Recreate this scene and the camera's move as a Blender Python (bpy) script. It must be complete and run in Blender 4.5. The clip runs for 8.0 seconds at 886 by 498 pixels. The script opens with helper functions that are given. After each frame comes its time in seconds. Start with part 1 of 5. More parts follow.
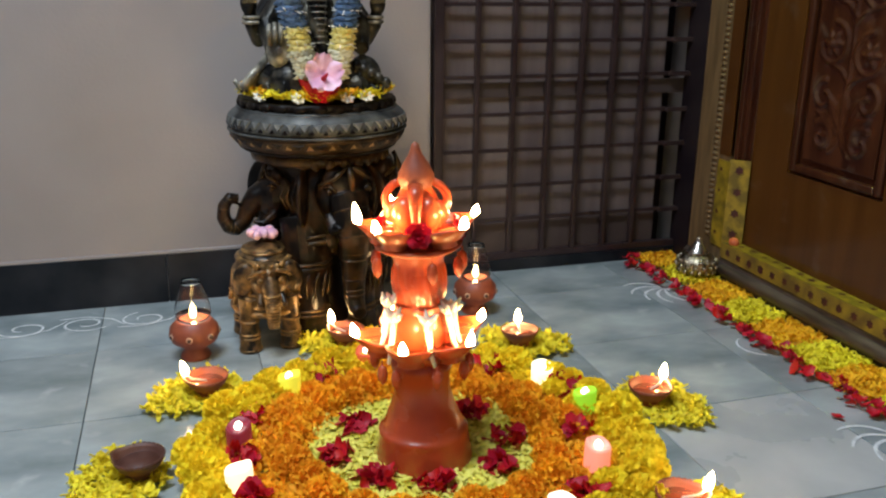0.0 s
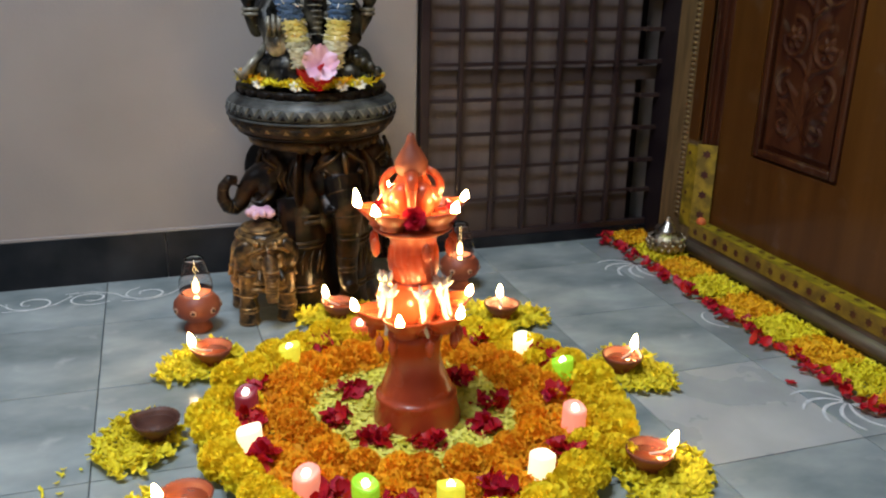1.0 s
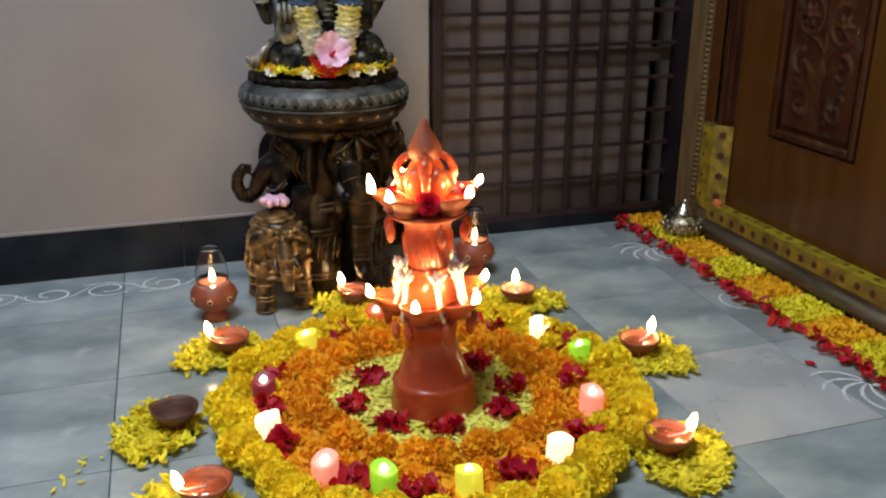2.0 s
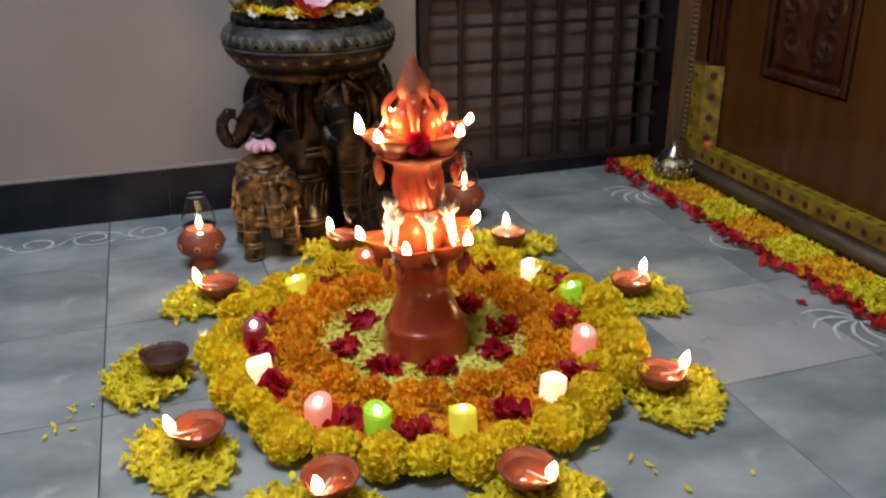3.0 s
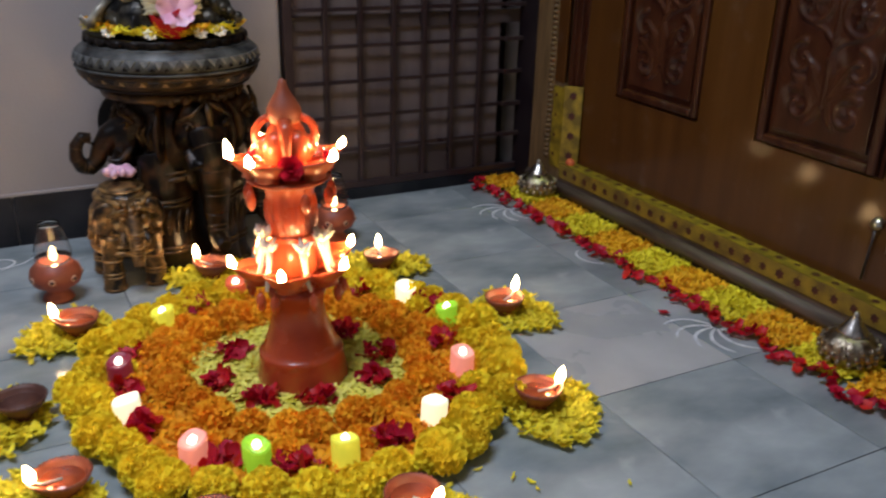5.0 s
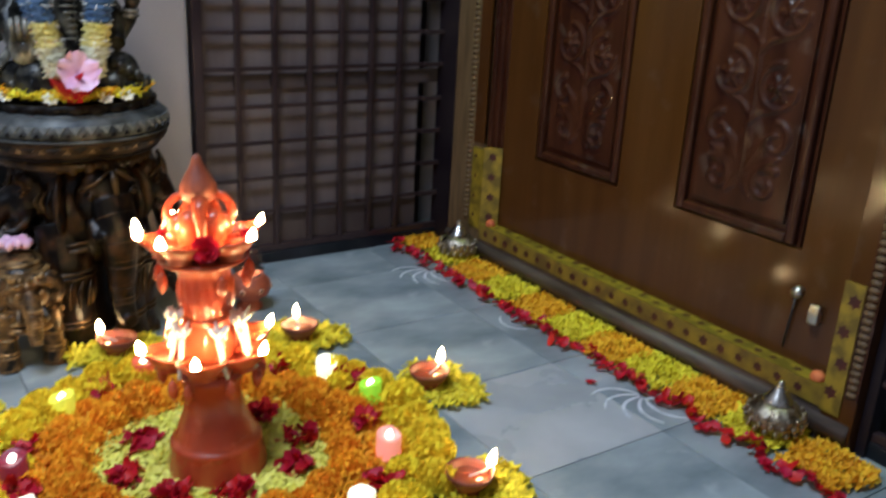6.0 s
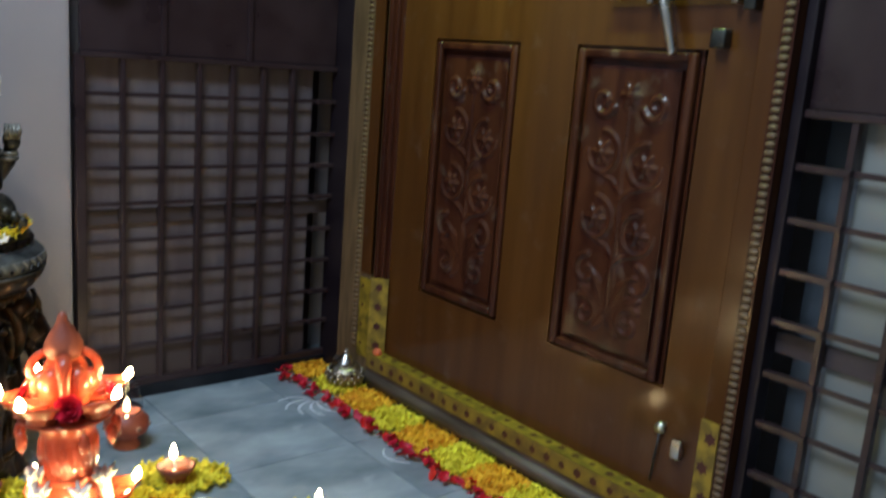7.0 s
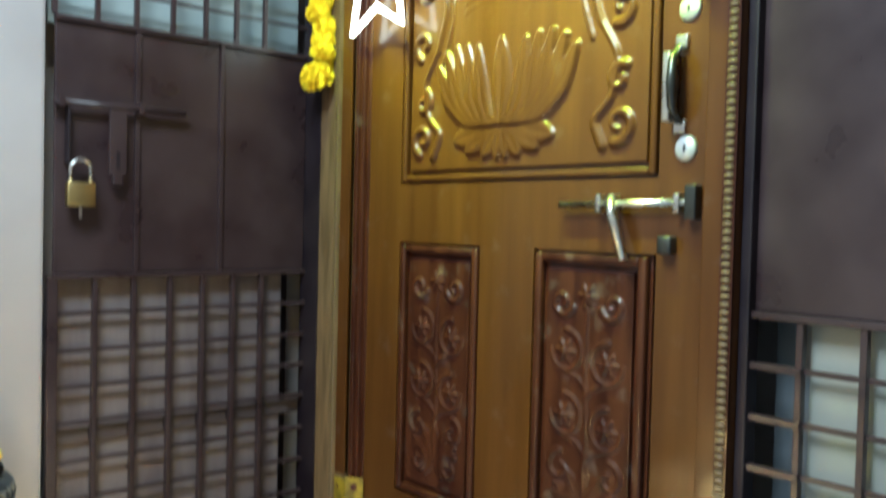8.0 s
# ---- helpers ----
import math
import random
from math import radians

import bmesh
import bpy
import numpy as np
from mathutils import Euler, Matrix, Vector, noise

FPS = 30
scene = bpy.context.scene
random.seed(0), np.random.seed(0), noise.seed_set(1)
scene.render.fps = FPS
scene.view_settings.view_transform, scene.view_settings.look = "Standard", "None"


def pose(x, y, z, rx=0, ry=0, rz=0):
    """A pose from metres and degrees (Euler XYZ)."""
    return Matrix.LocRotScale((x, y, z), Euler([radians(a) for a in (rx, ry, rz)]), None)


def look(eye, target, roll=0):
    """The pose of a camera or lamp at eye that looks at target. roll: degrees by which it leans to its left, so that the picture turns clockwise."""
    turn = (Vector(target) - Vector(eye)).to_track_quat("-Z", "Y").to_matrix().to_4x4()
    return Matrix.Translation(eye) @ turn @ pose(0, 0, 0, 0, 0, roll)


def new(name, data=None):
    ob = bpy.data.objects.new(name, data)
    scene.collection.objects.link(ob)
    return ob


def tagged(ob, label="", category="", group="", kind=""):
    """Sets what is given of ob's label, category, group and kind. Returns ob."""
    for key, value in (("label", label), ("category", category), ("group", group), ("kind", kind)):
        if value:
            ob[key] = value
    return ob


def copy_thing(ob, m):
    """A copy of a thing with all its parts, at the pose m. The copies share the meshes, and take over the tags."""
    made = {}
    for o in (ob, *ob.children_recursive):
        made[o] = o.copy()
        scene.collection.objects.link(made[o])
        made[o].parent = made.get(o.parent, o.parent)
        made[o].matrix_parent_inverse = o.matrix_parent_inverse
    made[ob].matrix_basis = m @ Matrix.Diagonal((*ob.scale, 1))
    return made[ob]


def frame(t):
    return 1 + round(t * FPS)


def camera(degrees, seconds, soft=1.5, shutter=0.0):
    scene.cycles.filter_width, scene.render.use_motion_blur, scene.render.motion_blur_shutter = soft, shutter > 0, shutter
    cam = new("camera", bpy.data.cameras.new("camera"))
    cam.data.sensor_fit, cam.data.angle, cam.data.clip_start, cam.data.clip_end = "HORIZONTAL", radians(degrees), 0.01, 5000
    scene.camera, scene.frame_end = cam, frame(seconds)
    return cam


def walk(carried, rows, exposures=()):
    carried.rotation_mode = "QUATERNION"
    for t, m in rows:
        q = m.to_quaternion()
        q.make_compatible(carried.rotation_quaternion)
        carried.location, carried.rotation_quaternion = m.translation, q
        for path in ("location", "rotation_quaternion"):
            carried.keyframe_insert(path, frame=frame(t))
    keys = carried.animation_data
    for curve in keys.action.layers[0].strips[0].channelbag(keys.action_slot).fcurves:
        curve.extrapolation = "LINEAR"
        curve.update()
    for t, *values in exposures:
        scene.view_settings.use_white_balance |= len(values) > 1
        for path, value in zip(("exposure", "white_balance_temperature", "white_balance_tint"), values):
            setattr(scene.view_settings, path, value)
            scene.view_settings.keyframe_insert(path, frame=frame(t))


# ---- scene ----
cam = camera(54.0, 8.0, soft=2.2, shutter=0.5)
PATH = [
    (0, (-0.315, -1.124, 0.706), (0.239, 0.703, 0.109), 0.6),
    (0.5, (-0.356, -1.178, 0.735), (0.231, 0.629, 0.109), 1.1),
    (1, (-0.374, -1.22, 0.752), (0.232, 0.57, 0.099), 1.3),
    (2.5, (-0.372, -1.215, 0.739), (0.186, 0.568, 0.025), -0.3),
    (3, (-0.375, -1.208, 0.725), (0.21, 0.537, -0.057), -0.3),
    (3.5, (-0.379, -1.198, 0.714), (0.232, 0.521, -0.105), 0.2),
    (4, (-0.387, -1.194, 0.721), (0.248, 0.517, -0.097), -0.1),
    (4.5, (-0.387, -1.2, 0.733), (0.327, 0.503, -0.035), -0.1),
    (4.7, (-0.387, -1.2, 0.732), (0.4, 0.473, -0.03), 0.6),
    (5.8, (-0.382, -1.125, 0.757), (0.653, 0.46, 0.06), 3.2),
    (6, (-0.374, -1.119, 0.766), (0.692, 0.443, 0.117), 3.1),
    (6.5, (-0.355, -1.137, 0.8), (0.834, 0.372, 0.245), 4.0),
    (7, (-0.345, -1.17, 0.854), (0.913, 0.328, 0.439), 4.4),
    (7.5, (-0.315, -1.193, 0.908), (0.964, 0.315, 0.614), 3.8),
    (8, (-0.376, -1.194, 0.959), (0.954, 0.298, 0.899), 1.4),
]
walk(cam, [(t, look(eye, target, roll)) for t, eye, target, roll in PATH],
     exposures=[(0, 0.06, 5950, 8), (1, -0.04, 6000, 9), (2.5, -0.2, 6050, 13), (3.5, -0.52, 6150, 20), (4.5, -0.54, 6100, 20), (5.8, -0.08, 5400, 11),
                (6.5, -0.08, 5200, 8), (7, -0.06, 5100, 6), (7.5, 0.5, 5200, 1), (8, 1.08, 5350, -5)])

# ---- light ----
world = bpy.data.worlds.new("night")
world.use_nodes = True
world.node_tree.nodes["Background"].inputs[0].default_value = (0.02, 0.025, 0.035, 1)
world.node_tree.nodes["Background"].inputs[1].default_value = 0.3
scene.world = world


def area_lamp(name, m, sx, sy, watts, colour, spread=180):
    d = bpy.data.lights.new(name, "AREA")
    d.shape, d.size, d.size_y, d.energy, d.color = "RECTANGLE", sx, sy, watts, colour
    d.spread = radians(spread)
    ob = new(name, d)
    ob.matrix_world = m
    return ob


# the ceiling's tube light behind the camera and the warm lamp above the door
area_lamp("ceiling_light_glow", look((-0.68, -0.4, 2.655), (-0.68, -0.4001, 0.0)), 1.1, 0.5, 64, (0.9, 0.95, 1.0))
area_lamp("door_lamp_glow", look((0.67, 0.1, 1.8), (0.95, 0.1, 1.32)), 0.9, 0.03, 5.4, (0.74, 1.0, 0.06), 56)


# ---- materials ----
def mat(name, c1, c2, scale=8.0, rough=0.5, metal=0.0, bump=0.15, bscale=90.0, rand=0.0, stretch=(1, 1, 1), coat=0.0,
        emit=None, power=0.0, trans=0.0, island=0.0, lo=0.35, hi=0.65, rvar=0.1, detail=5.0, spec=0.5, sss=0.0, dust=0.0, thin=0.0, dust_colour=(0.2, 0.16, 0.14)):
    m = bpy.data.materials.new(name)
    m.use_nodes = True
    n, l = m.node_tree.nodes, m.node_tree.links
    b = n["Principled BSDF"]
    co = n.new("ShaderNodeTexCoord")
    mp = n.new("ShaderNodeMapping")
    mp.inputs["Scale"].default_value = stretch
    l.new(co.outputs["Object"], mp.inputs["Vector"])
    big = n.new("ShaderNodeTexNoise")
    big.inputs["Scale"].default_value, big.inputs["Detail"].default_value = scale, detail
    l.new(mp.outputs["Vector"], big.inputs["Vector"])
    ramp = n.new("ShaderNodeValToRGB")
    e = ramp.color_ramp.elements
    e[0].position, e[0].color, e[1].position, e[1].color = lo, (*c1, 1), hi, (*c2, 1)
    l.new(big.outputs["Fac"], ramp.inputs["Fac"])
    out = ramp.outputs["Color"]
    if rand or island:
        hs = n.new("ShaderNodeHueSaturation")
        src = n.new("ShaderNodeObjectInfo").outputs["Random"] if rand else n.new("ShaderNodeNewGeometry").outputs["Random Per Island"]
        amount = rand or island
        mr = n.new("ShaderNodeMapRange")
        mr.inputs["To Min"].default_value, mr.inputs["To Max"].default_value = 1 - amount, 1 + amount
        l.new(src, mr.inputs["Value"])
        l.new(mr.outputs["Result"], hs.inputs["Value"])
        mh = n.new("ShaderNodeMapRange")
        mh.inputs["To Min"].default_value, mh.inputs["To Max"].default_value = 0.5 - amount * 0.05, 0.5 + amount * 0.05
        l.new(src, mh.inputs["Value"])
        l.new(mh.outputs["Result"], hs.inputs["Hue"])
        l.new(out, hs.inputs["Color"])
        out = hs.outputs["Color"]
    if dust:
        grime = n.new("ShaderNodeTexNoise")
        grime.inputs["Scale"].default_value, grime.inputs["Detail"].default_value = 17, 9
        l.new(co.outputs["Object"], grime.inputs["Vector"])
        cut = n.new("ShaderNodeMapRange")
        cut.inputs["From Min"].default_value, cut.inputs["From Max"].default_value, cut.inputs["To Max"].default_value = 0.6, 0.78, dust
        l.new(grime.outputs["Fac"], cut.inputs["Value"])
        mx = n.new("ShaderNodeMix")
        mx.data_type = "RGBA"
        l.new(cut.outputs["Result"], mx.inputs["Factor"])
        l.new(out, mx.inputs["A"])
        mx.inputs["B"].default_value = (*dust_colour, 1)
        out = mx.outputs["Result"]
    l.new(out, b.inputs["Base Color"])
    fine = n.new("ShaderNodeTexNoise")
    fine.inputs["Scale"].default_value, fine.inputs["Detail"].default_value = bscale, 3
    l.new(mp.outputs["Vector"], fine.inputs["Vector"])
    bp = n.new("ShaderNodeBump")
    bp.inputs["Strength"].default_value, bp.inputs["Distance"].default_value = bump, 0.002
    l.new(fine.outputs["Fac"], bp.inputs["Height"])
    l.new(bp.outputs["Normal"], b.inputs["Normal"])
    rr = n.new("ShaderNodeMapRange")
    rr.inputs["To Min"].default_value, rr.inputs["To Max"].default_value = max(0.02, rough - rvar), min(1, rough + rvar)
    l.new(big.outputs["Fac"], rr.inputs["Value"])
    l.new(rr.outputs["Result"], b.inputs["Roughness"])
    b.inputs["Metallic"].default_value = metal
    b.inputs["Coat Weight"].default_value = coat
    b.inputs["Coat Roughness"].default_value = 0.12
    b.inputs["Specular IOR Level"].default_value = spec
    if trans:
        b.inputs["Transmission Weight"].default_value = trans
    if sss:
        b.inputs["Subsurface Weight"].default_value = sss
        b.inputs["Subsurface Radius"].default_value = (0.016, 0.01, 0.001)
    if emit:
        b.inputs["Emission Color"].default_value, b.inputs["Emission Strength"].default_value = (*emit, 1), power
    if thin:
        tl = n.new("ShaderNodeBsdfTranslucent")
        l.new(out, tl.inputs["Color"])
        ms = n.new("ShaderNodeMixShader")
        ms.inputs["Fac"].default_value = thin
        l.new(b.outputs["BSDF"], ms.inputs[1])
        l.new(tl.outputs["BSDF"], ms.inputs[2])
        l.new(ms.outputs["Shader"], n["Material Output"].inputs["Surface"])
    return m


def glow(name, colour, power):
    m = bpy.data.materials.new(name)
    m.use_nodes = True
    n = m.node_tree.nodes
    n.remove(n["Principled BSDF"])
    e = n.new("ShaderNodeEmission")
    e.inputs[0].default_value, e.inputs[1].default_value = (*colour, 1), power
    m.node_tree.links.new(e.outputs[0], n["Material Output"].inputs[0])
    return m


SLAB = mat("grey stone slab", (0.14, 0.18, 0.192), (0.41, 0.46, 0.465), 4.2, 0.19, bump=0.1, bscale=30, rand=0.12, stretch=(1, 1.7, 1), detail=9, lo=0.3, hi=0.7, dust=0.45, dust_colour=(0.52, 0.55, 0.56))
PALE = mat("pale stone slab", (0.33, 0.36, 0.37), (0.48, 0.5, 0.505), 5, 0.28, bump=0.1, bscale=40, detail=8)
GROUT = mat("dull cement joint", (0.09, 0.1, 0.105), (0.15, 0.16, 0.165), 20, 0.85)
PLASTER = mat("cream wall paint", (0.295, 0.263, 0.25), (0.36, 0.323, 0.306), 2.2, 0.75, bump=0.25, bscale=120, spec=0.3)
BLACKSTONE = mat("black polished stone", (0.005, 0.0065, 0.01), (0.028, 0.03, 0.036), 7, 0.36, bump=0.08, lo=0.42, hi=0.75, detail=8, spec=0.3)
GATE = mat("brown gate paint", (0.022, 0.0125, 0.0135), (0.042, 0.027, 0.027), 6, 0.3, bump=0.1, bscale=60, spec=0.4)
# paint of the middle bar; also colours the shade along the gate's foot
MIDBAR = mat("brown bar paint and foot shade", (0.05, 0.037, 0.036), (0.075, 0.058, 0.054), 6, 0.6, spec=0.25)
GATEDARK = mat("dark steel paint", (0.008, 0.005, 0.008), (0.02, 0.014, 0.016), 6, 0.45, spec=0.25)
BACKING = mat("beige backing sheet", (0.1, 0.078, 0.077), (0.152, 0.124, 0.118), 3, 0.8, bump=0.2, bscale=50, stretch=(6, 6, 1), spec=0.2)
PALEBACK = mat("pale glass sheet", (0.22, 0.27, 0.27), (0.3, 0.34, 0.33), 3, 0.5)
WOOD = mat("varnished teak", (0.048, 0.0162, 0.0036), (0.08, 0.0305, 0.0065), 2.2, 0.34, bump=0.06, bscale=14, stretch=(11, 11, 1.0), coat=0.5, detail=7, lo=0.25, hi=0.75, dust=0.12, spec=0.12)
WOODRED = mat("dark carved teak", (0.024, 0.0058, 0.0032), (0.05, 0.0145, 0.0065), 4, 0.36, bump=0.12, bscale=18, stretch=(9, 9, 1.2), coat=0.25, detail=6, dust=0.3, spec=0.18)
WOODTAN = mat("worn frame wood", (0.085, 0.052, 0.024), (0.15, 0.094, 0.045), 5, 0.5, bump=0.2, bscale=25, stretch=(10, 10, 1.5), spec=0.3)
SILLWOOD = mat("worn threshold wood", (0.04, 0.027, 0.022), (0.105, 0.078, 0.066), 6, 0.5, bump=0.3, bscale=30, stretch=(8, 1, 8), spec=0.3)
# front band of the strip, browner than the top band
STRIPDARK = mat("brownish yellow strip", (0.1, 0.06, 0.012), (0.24, 0.16, 0.01), 22, 0.5)
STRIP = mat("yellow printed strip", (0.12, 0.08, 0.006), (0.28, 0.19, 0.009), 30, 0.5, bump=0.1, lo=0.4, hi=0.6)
MOTIF = mat("dark red print", (0.03, 0.003, 0.004), (0.06, 0.006, 0.007), 30, 0.6)
VERMIL = mat("vermilion smear", (0.5, 0.1, 0.03), (0.6, 0.16, 0.05), 40, 0.7)
CHROME = mat("worn steel", (0.5, 0.48, 0.44), (0.66, 0.64, 0.6), 20, 0.28, metal=1.0)
DARKMETAL = mat("dark metal", (0.05, 0.05, 0.05), (0.1, 0.1, 0.1), 20, 0.35, metal=0.9)
PALEENAMEL = mat("pale satin steel", (0.42, 0.43, 0.42), (0.55, 0.56, 0.55), 20, 0.4, metal=0.3)
BRASS = mat("brass", (0.48, 0.36, 0.14), (0.58, 0.45, 0.2), 15, 0.35, metal=1.0)
SILVER = mat("chased silver", (0.2, 0.16, 0.11), (0.6, 0.53, 0.42), 60, 0.3, metal=1.0, bump=0.9, bscale=220)
BRONZE = mat("dark bronze paint", (0.003, 0.002, 0.002), (0.014, 0.008, 0.0045), 16, 0.42, metal=0.2, bump=0.35, bscale=70, lo=0.42, hi=0.8, spec=0.25)
GOLDBRONZE = mat("rubbed gold bronze", (0.005, 0.003, 0.002), (0.12, 0.066, 0.02), 38, 0.36, metal=0.4, bump=0.6, bscale=110, lo=0.38, hi=0.74, spec=0.4)
STATGOLD = mat("worn gold paint", (0.07, 0.04, 0.014), (0.46, 0.27, 0.09), 52, 0.34, metal=0.4, bump=0.5, bscale=110, lo=0.36, hi=0.68)
STATDARK = mat("dark antique bronze", (0.01, 0.007, 0.0045), (0.24, 0.135, 0.045), 44, 0.34, metal=0.35, bump=0.5, bscale=100, lo=0.4, hi=0.68)
RUBBED = mat("dark bronze with gold rub", (0.003, 0.0018, 0.0014), (0.07, 0.031, 0.01), 26, 0.33, metal=0.3, bump=0.5, bscale=90, lo=0.46, hi=0.74, spec=0.35)
GOLDBAND = mat("gold-rubbed band paint", (0.008, 0.005, 0.003), (0.075, 0.042, 0.015), 34, 0.42, metal=0.3, bump=0.4, bscale=80, lo=0.38, hi=0.72, spec=0.3)
PALEGOLD = mat("rubbed gold relief", (0.16, 0.1, 0.04), (0.34, 0.22, 0.09), 40, 0.4, metal=0.3, bump=0.3)
PALEPEWTER = mat("rubbed pewter relief", (0.09, 0.1, 0.1), (0.22, 0.23, 0.225), 30, 0.45, metal=0.3, bump=0.3)
PEWTER = mat("pewter band", (0.022, 0.024, 0.025), (0.12, 0.125, 0.12), 22, 0.5, metal=0.4, bump=0.3, spec=0.3)
IDOL = mat("antique idol paint", (0.004, 0.0045, 0.005), (0.13, 0.12, 0.09), 30, 0.36, metal=0.4, bump=0.5, bscale=90, lo=0.42, hi=0.74, spec=0.35)
IDOLPALE = mat("rubbed idol paint", (0.05, 0.048, 0.04), (0.38, 0.36, 0.29), 40, 0.38, metal=0.35, bump=0.4, bscale=90)
CLAY = mat("fired clay", (0.18, 0.04, 0.018), (0.28, 0.074, 0.032), 14, 0.5, bump=0.3, bscale=110)
CLAYGLOSS = mat("varnished red clay", (0.37, 0.048, 0.014), (0.52, 0.092, 0.024), 10, 0.28, bump=0.15, bscale=70, coat=0.3, spec=0.4)
CLAYDARK = mat("smoked clay", (0.06, 0.022, 0.014), (0.11, 0.04, 0.026), 14, 0.5, bump=0.3)
OIL = mat("oil in the bowl", (0.32, 0.06, 0.02), (0.42, 0.1, 0.03), 10, 0.08, bump=0.02, coat=0.6)
COTTON = mat("white wick", (0.6, 0.55, 0.45), (0.75, 0.7, 0.6), 40, 0.9)
YELLOWM = mat("yellow marigold", (0.96, 0.7, 0.006), (0.99, 0.85, 0.025), 40, 0.75, bump=0.1, rand=0.06, spec=0.3, thin=0.16)
ORANGEM = mat("orange marigold", (0.96, 0.4, 0.004), (0.99, 0.57, 0.014), 40, 0.75, bump=0.1, rand=0.09, spec=0.3, thin=0.16)
LIME = mat("lime yellow petals", (0.78, 0.65, 0.015), (0.92, 0.8, 0.04), 30, 0.65, island=0.15, spec=0.3, thin=0.2)
CENTREP = mat("pale green yellow petals", (0.84, 0.77, 0.09), (0.93, 0.88, 0.2), 30, 0.65, island=0.1, spec=0.3, thin=0.15)
RUGO = mat("golden orange petals", (0.84, 0.42, 0.006), (0.95, 0.6, 0.018), 30, 0.65, island=0.16, spec=0.3, thin=0.25)
GREYSHEET = mat("grey translucent sheet", (0.07, 0.08, 0.09), (0.12, 0.13, 0.14), 3, 0.5)
LIGHTBACK = mat("pale backing sheet", (0.19, 0.19, 0.165), (0.26, 0.255, 0.215), 3, 0.8, bump=0.2, bscale=50)
ORANGEP = mat("orange petals", (0.88, 0.36, 0.005), (0.97, 0.53, 0.016), 30, 0.65, island=0.16, spec=0.3, thin=0.25)
REDP = mat("dark red rose petals", (0.42, 0.004, 0.013), (0.58, 0.009, 0.028), 30, 0.5, island=0.18, spec=0.4, thin=0.2)
PINKP = mat("pink petal", (0.66, 0.36, 0.52), (0.85, 0.62, 0.74), 25, 0.6)
BLUE = mat("blue thread", (0.035, 0.075, 0.15), (0.09, 0.15, 0.26), 25, 0.8)
GOLDW = mat("pale yellow thread", (0.58, 0.48, 0.1), (0.7, 0.62, 0.26), 25, 0.8)
CREAM = mat("cream thread", (0.58, 0.54, 0.34), (0.7, 0.67, 0.48), 25, 0.8)
PALECLAY = mat("pale clay slip", (0.5, 0.3, 0.2), (0.6, 0.4, 0.28), 25, 0.7)
WHITEP = mat("white petal", (0.74, 0.72, 0.62), (0.84, 0.82, 0.74), 25, 0.6)
CHALK = mat("white chalk line", (0.44, 0.48, 0.5), (0.7, 0.73, 0.75), 70, 0.95, bump=0.4, lo=0.3, hi=0.6)
FLAME = glow("flame", (1.0, 0.62, 0.24), 95)
TALLFLAME = glow("tall lamp flame", (1.0, 0.66, 0.24), 290)
LEDFLAME = glow("led flame", (1.0, 0.93, 0.7), 6)
STARGLOW = glow("star light", (1.0, 0.97, 0.85), 5)


def wax(name, c, power, warm=(1, 0.9, 0.6)):
    return mat(name, c, tuple(v * 0.9 for v in c), 10, 0.45, bump=0.05, emit=tuple(a * b for a, b in zip(c, warm)), power=power)


WAX = {"white": wax("white lit wax", (0.86, 0.86, 0.74), 1.35), "green": wax("green lit wax", (0.3, 0.64, 0.03), 0.65),
       "yellow": wax("yellow lit wax", (0.68, 0.7, 0.06), 0.75), "pink": wax("pink lit wax", (0.82, 0.3, 0.26), 0.85),
       "purple": wax("purple lit wax", (0.17, 0.016, 0.035), 0.7), "red": wax("red lit wax", (0.6, 0.1, 0.04), 0.5)}


def glass_mat():
    m = bpy.data.materials.new("clear glass")
    m.use_nodes = True
    b = m.node_tree.nodes["Principled BSDF"]
    b.inputs["Base Color"].default_value = (0.97, 0.98, 0.98, 1)
    b.inputs["Roughness"].default_value = 0.02
    b.inputs["Transmission Weight"].default_value = 1.0
    b.inputs["IOR"].default_value = 1.3
    return m


GLASS = glass_mat()


# ---- building helpers ----
def mesh_of(bm, name, material, smooth=True):
    me = bpy.data.meshes.new(name)
    bmesh.ops.recalc_face_normals(bm, faces=bm.faces)
    for f in bm.faces:
        f.smooth = smooth
    bm.to_mesh(me)
    bm.free()
    for one in material if isinstance(material, (list, tuple)) else (material,):
        me.materials.append(one)
    return me


def part(name, bm, material, parent, label="", smooth=True, world=False):
    """Links a bmesh as one mesh under a thing or a part; world: its points are given in the world."""
    if world:
        base = parent
        shift = Vector((0, 0, 0))
        while base:
            shift += base.location
            base = base.parent
        bm.transform(Matrix.Translation(-shift))
    ob = new(name, mesh_of(bm, name, material, smooth))
    ob.parent = parent
    return tagged(ob, label)


def thing(name, label, category, at=(0, 0, 0), group="", kind=""):
    ob = new(name)
    ob.location = at
    return tagged(ob, label, category, group, kind)


def solid(name, bm, material, label, category, group="", kind="", smooth=True):
    return tagged(new(name, mesh_of(bm, name, material, smooth)), label, category, group, kind)


def box(bm, x0, x1, y0, y1, z0, z1, bev=0.0):
    r = bmesh.ops.create_cube(bm, size=1)
    vs = r["verts"]
    bmesh.ops.scale(bm, vec=(x1 - x0, y1 - y0, z1 - z0), verts=vs)
    bmesh.ops.translate(bm, vec=((x0 + x1) / 2, (y0 + y1) / 2, (z0 + z1) / 2), verts=vs)
    if bev:
        es = list({e for v in vs for e in v.link_edges})
        bmesh.ops.bevel(bm, geom=es, offset=bev, segments=2, affect="EDGES", profile=0.6)
    return bm


def B(*a, **k):
    return box(bmesh.new(), *a, **k)


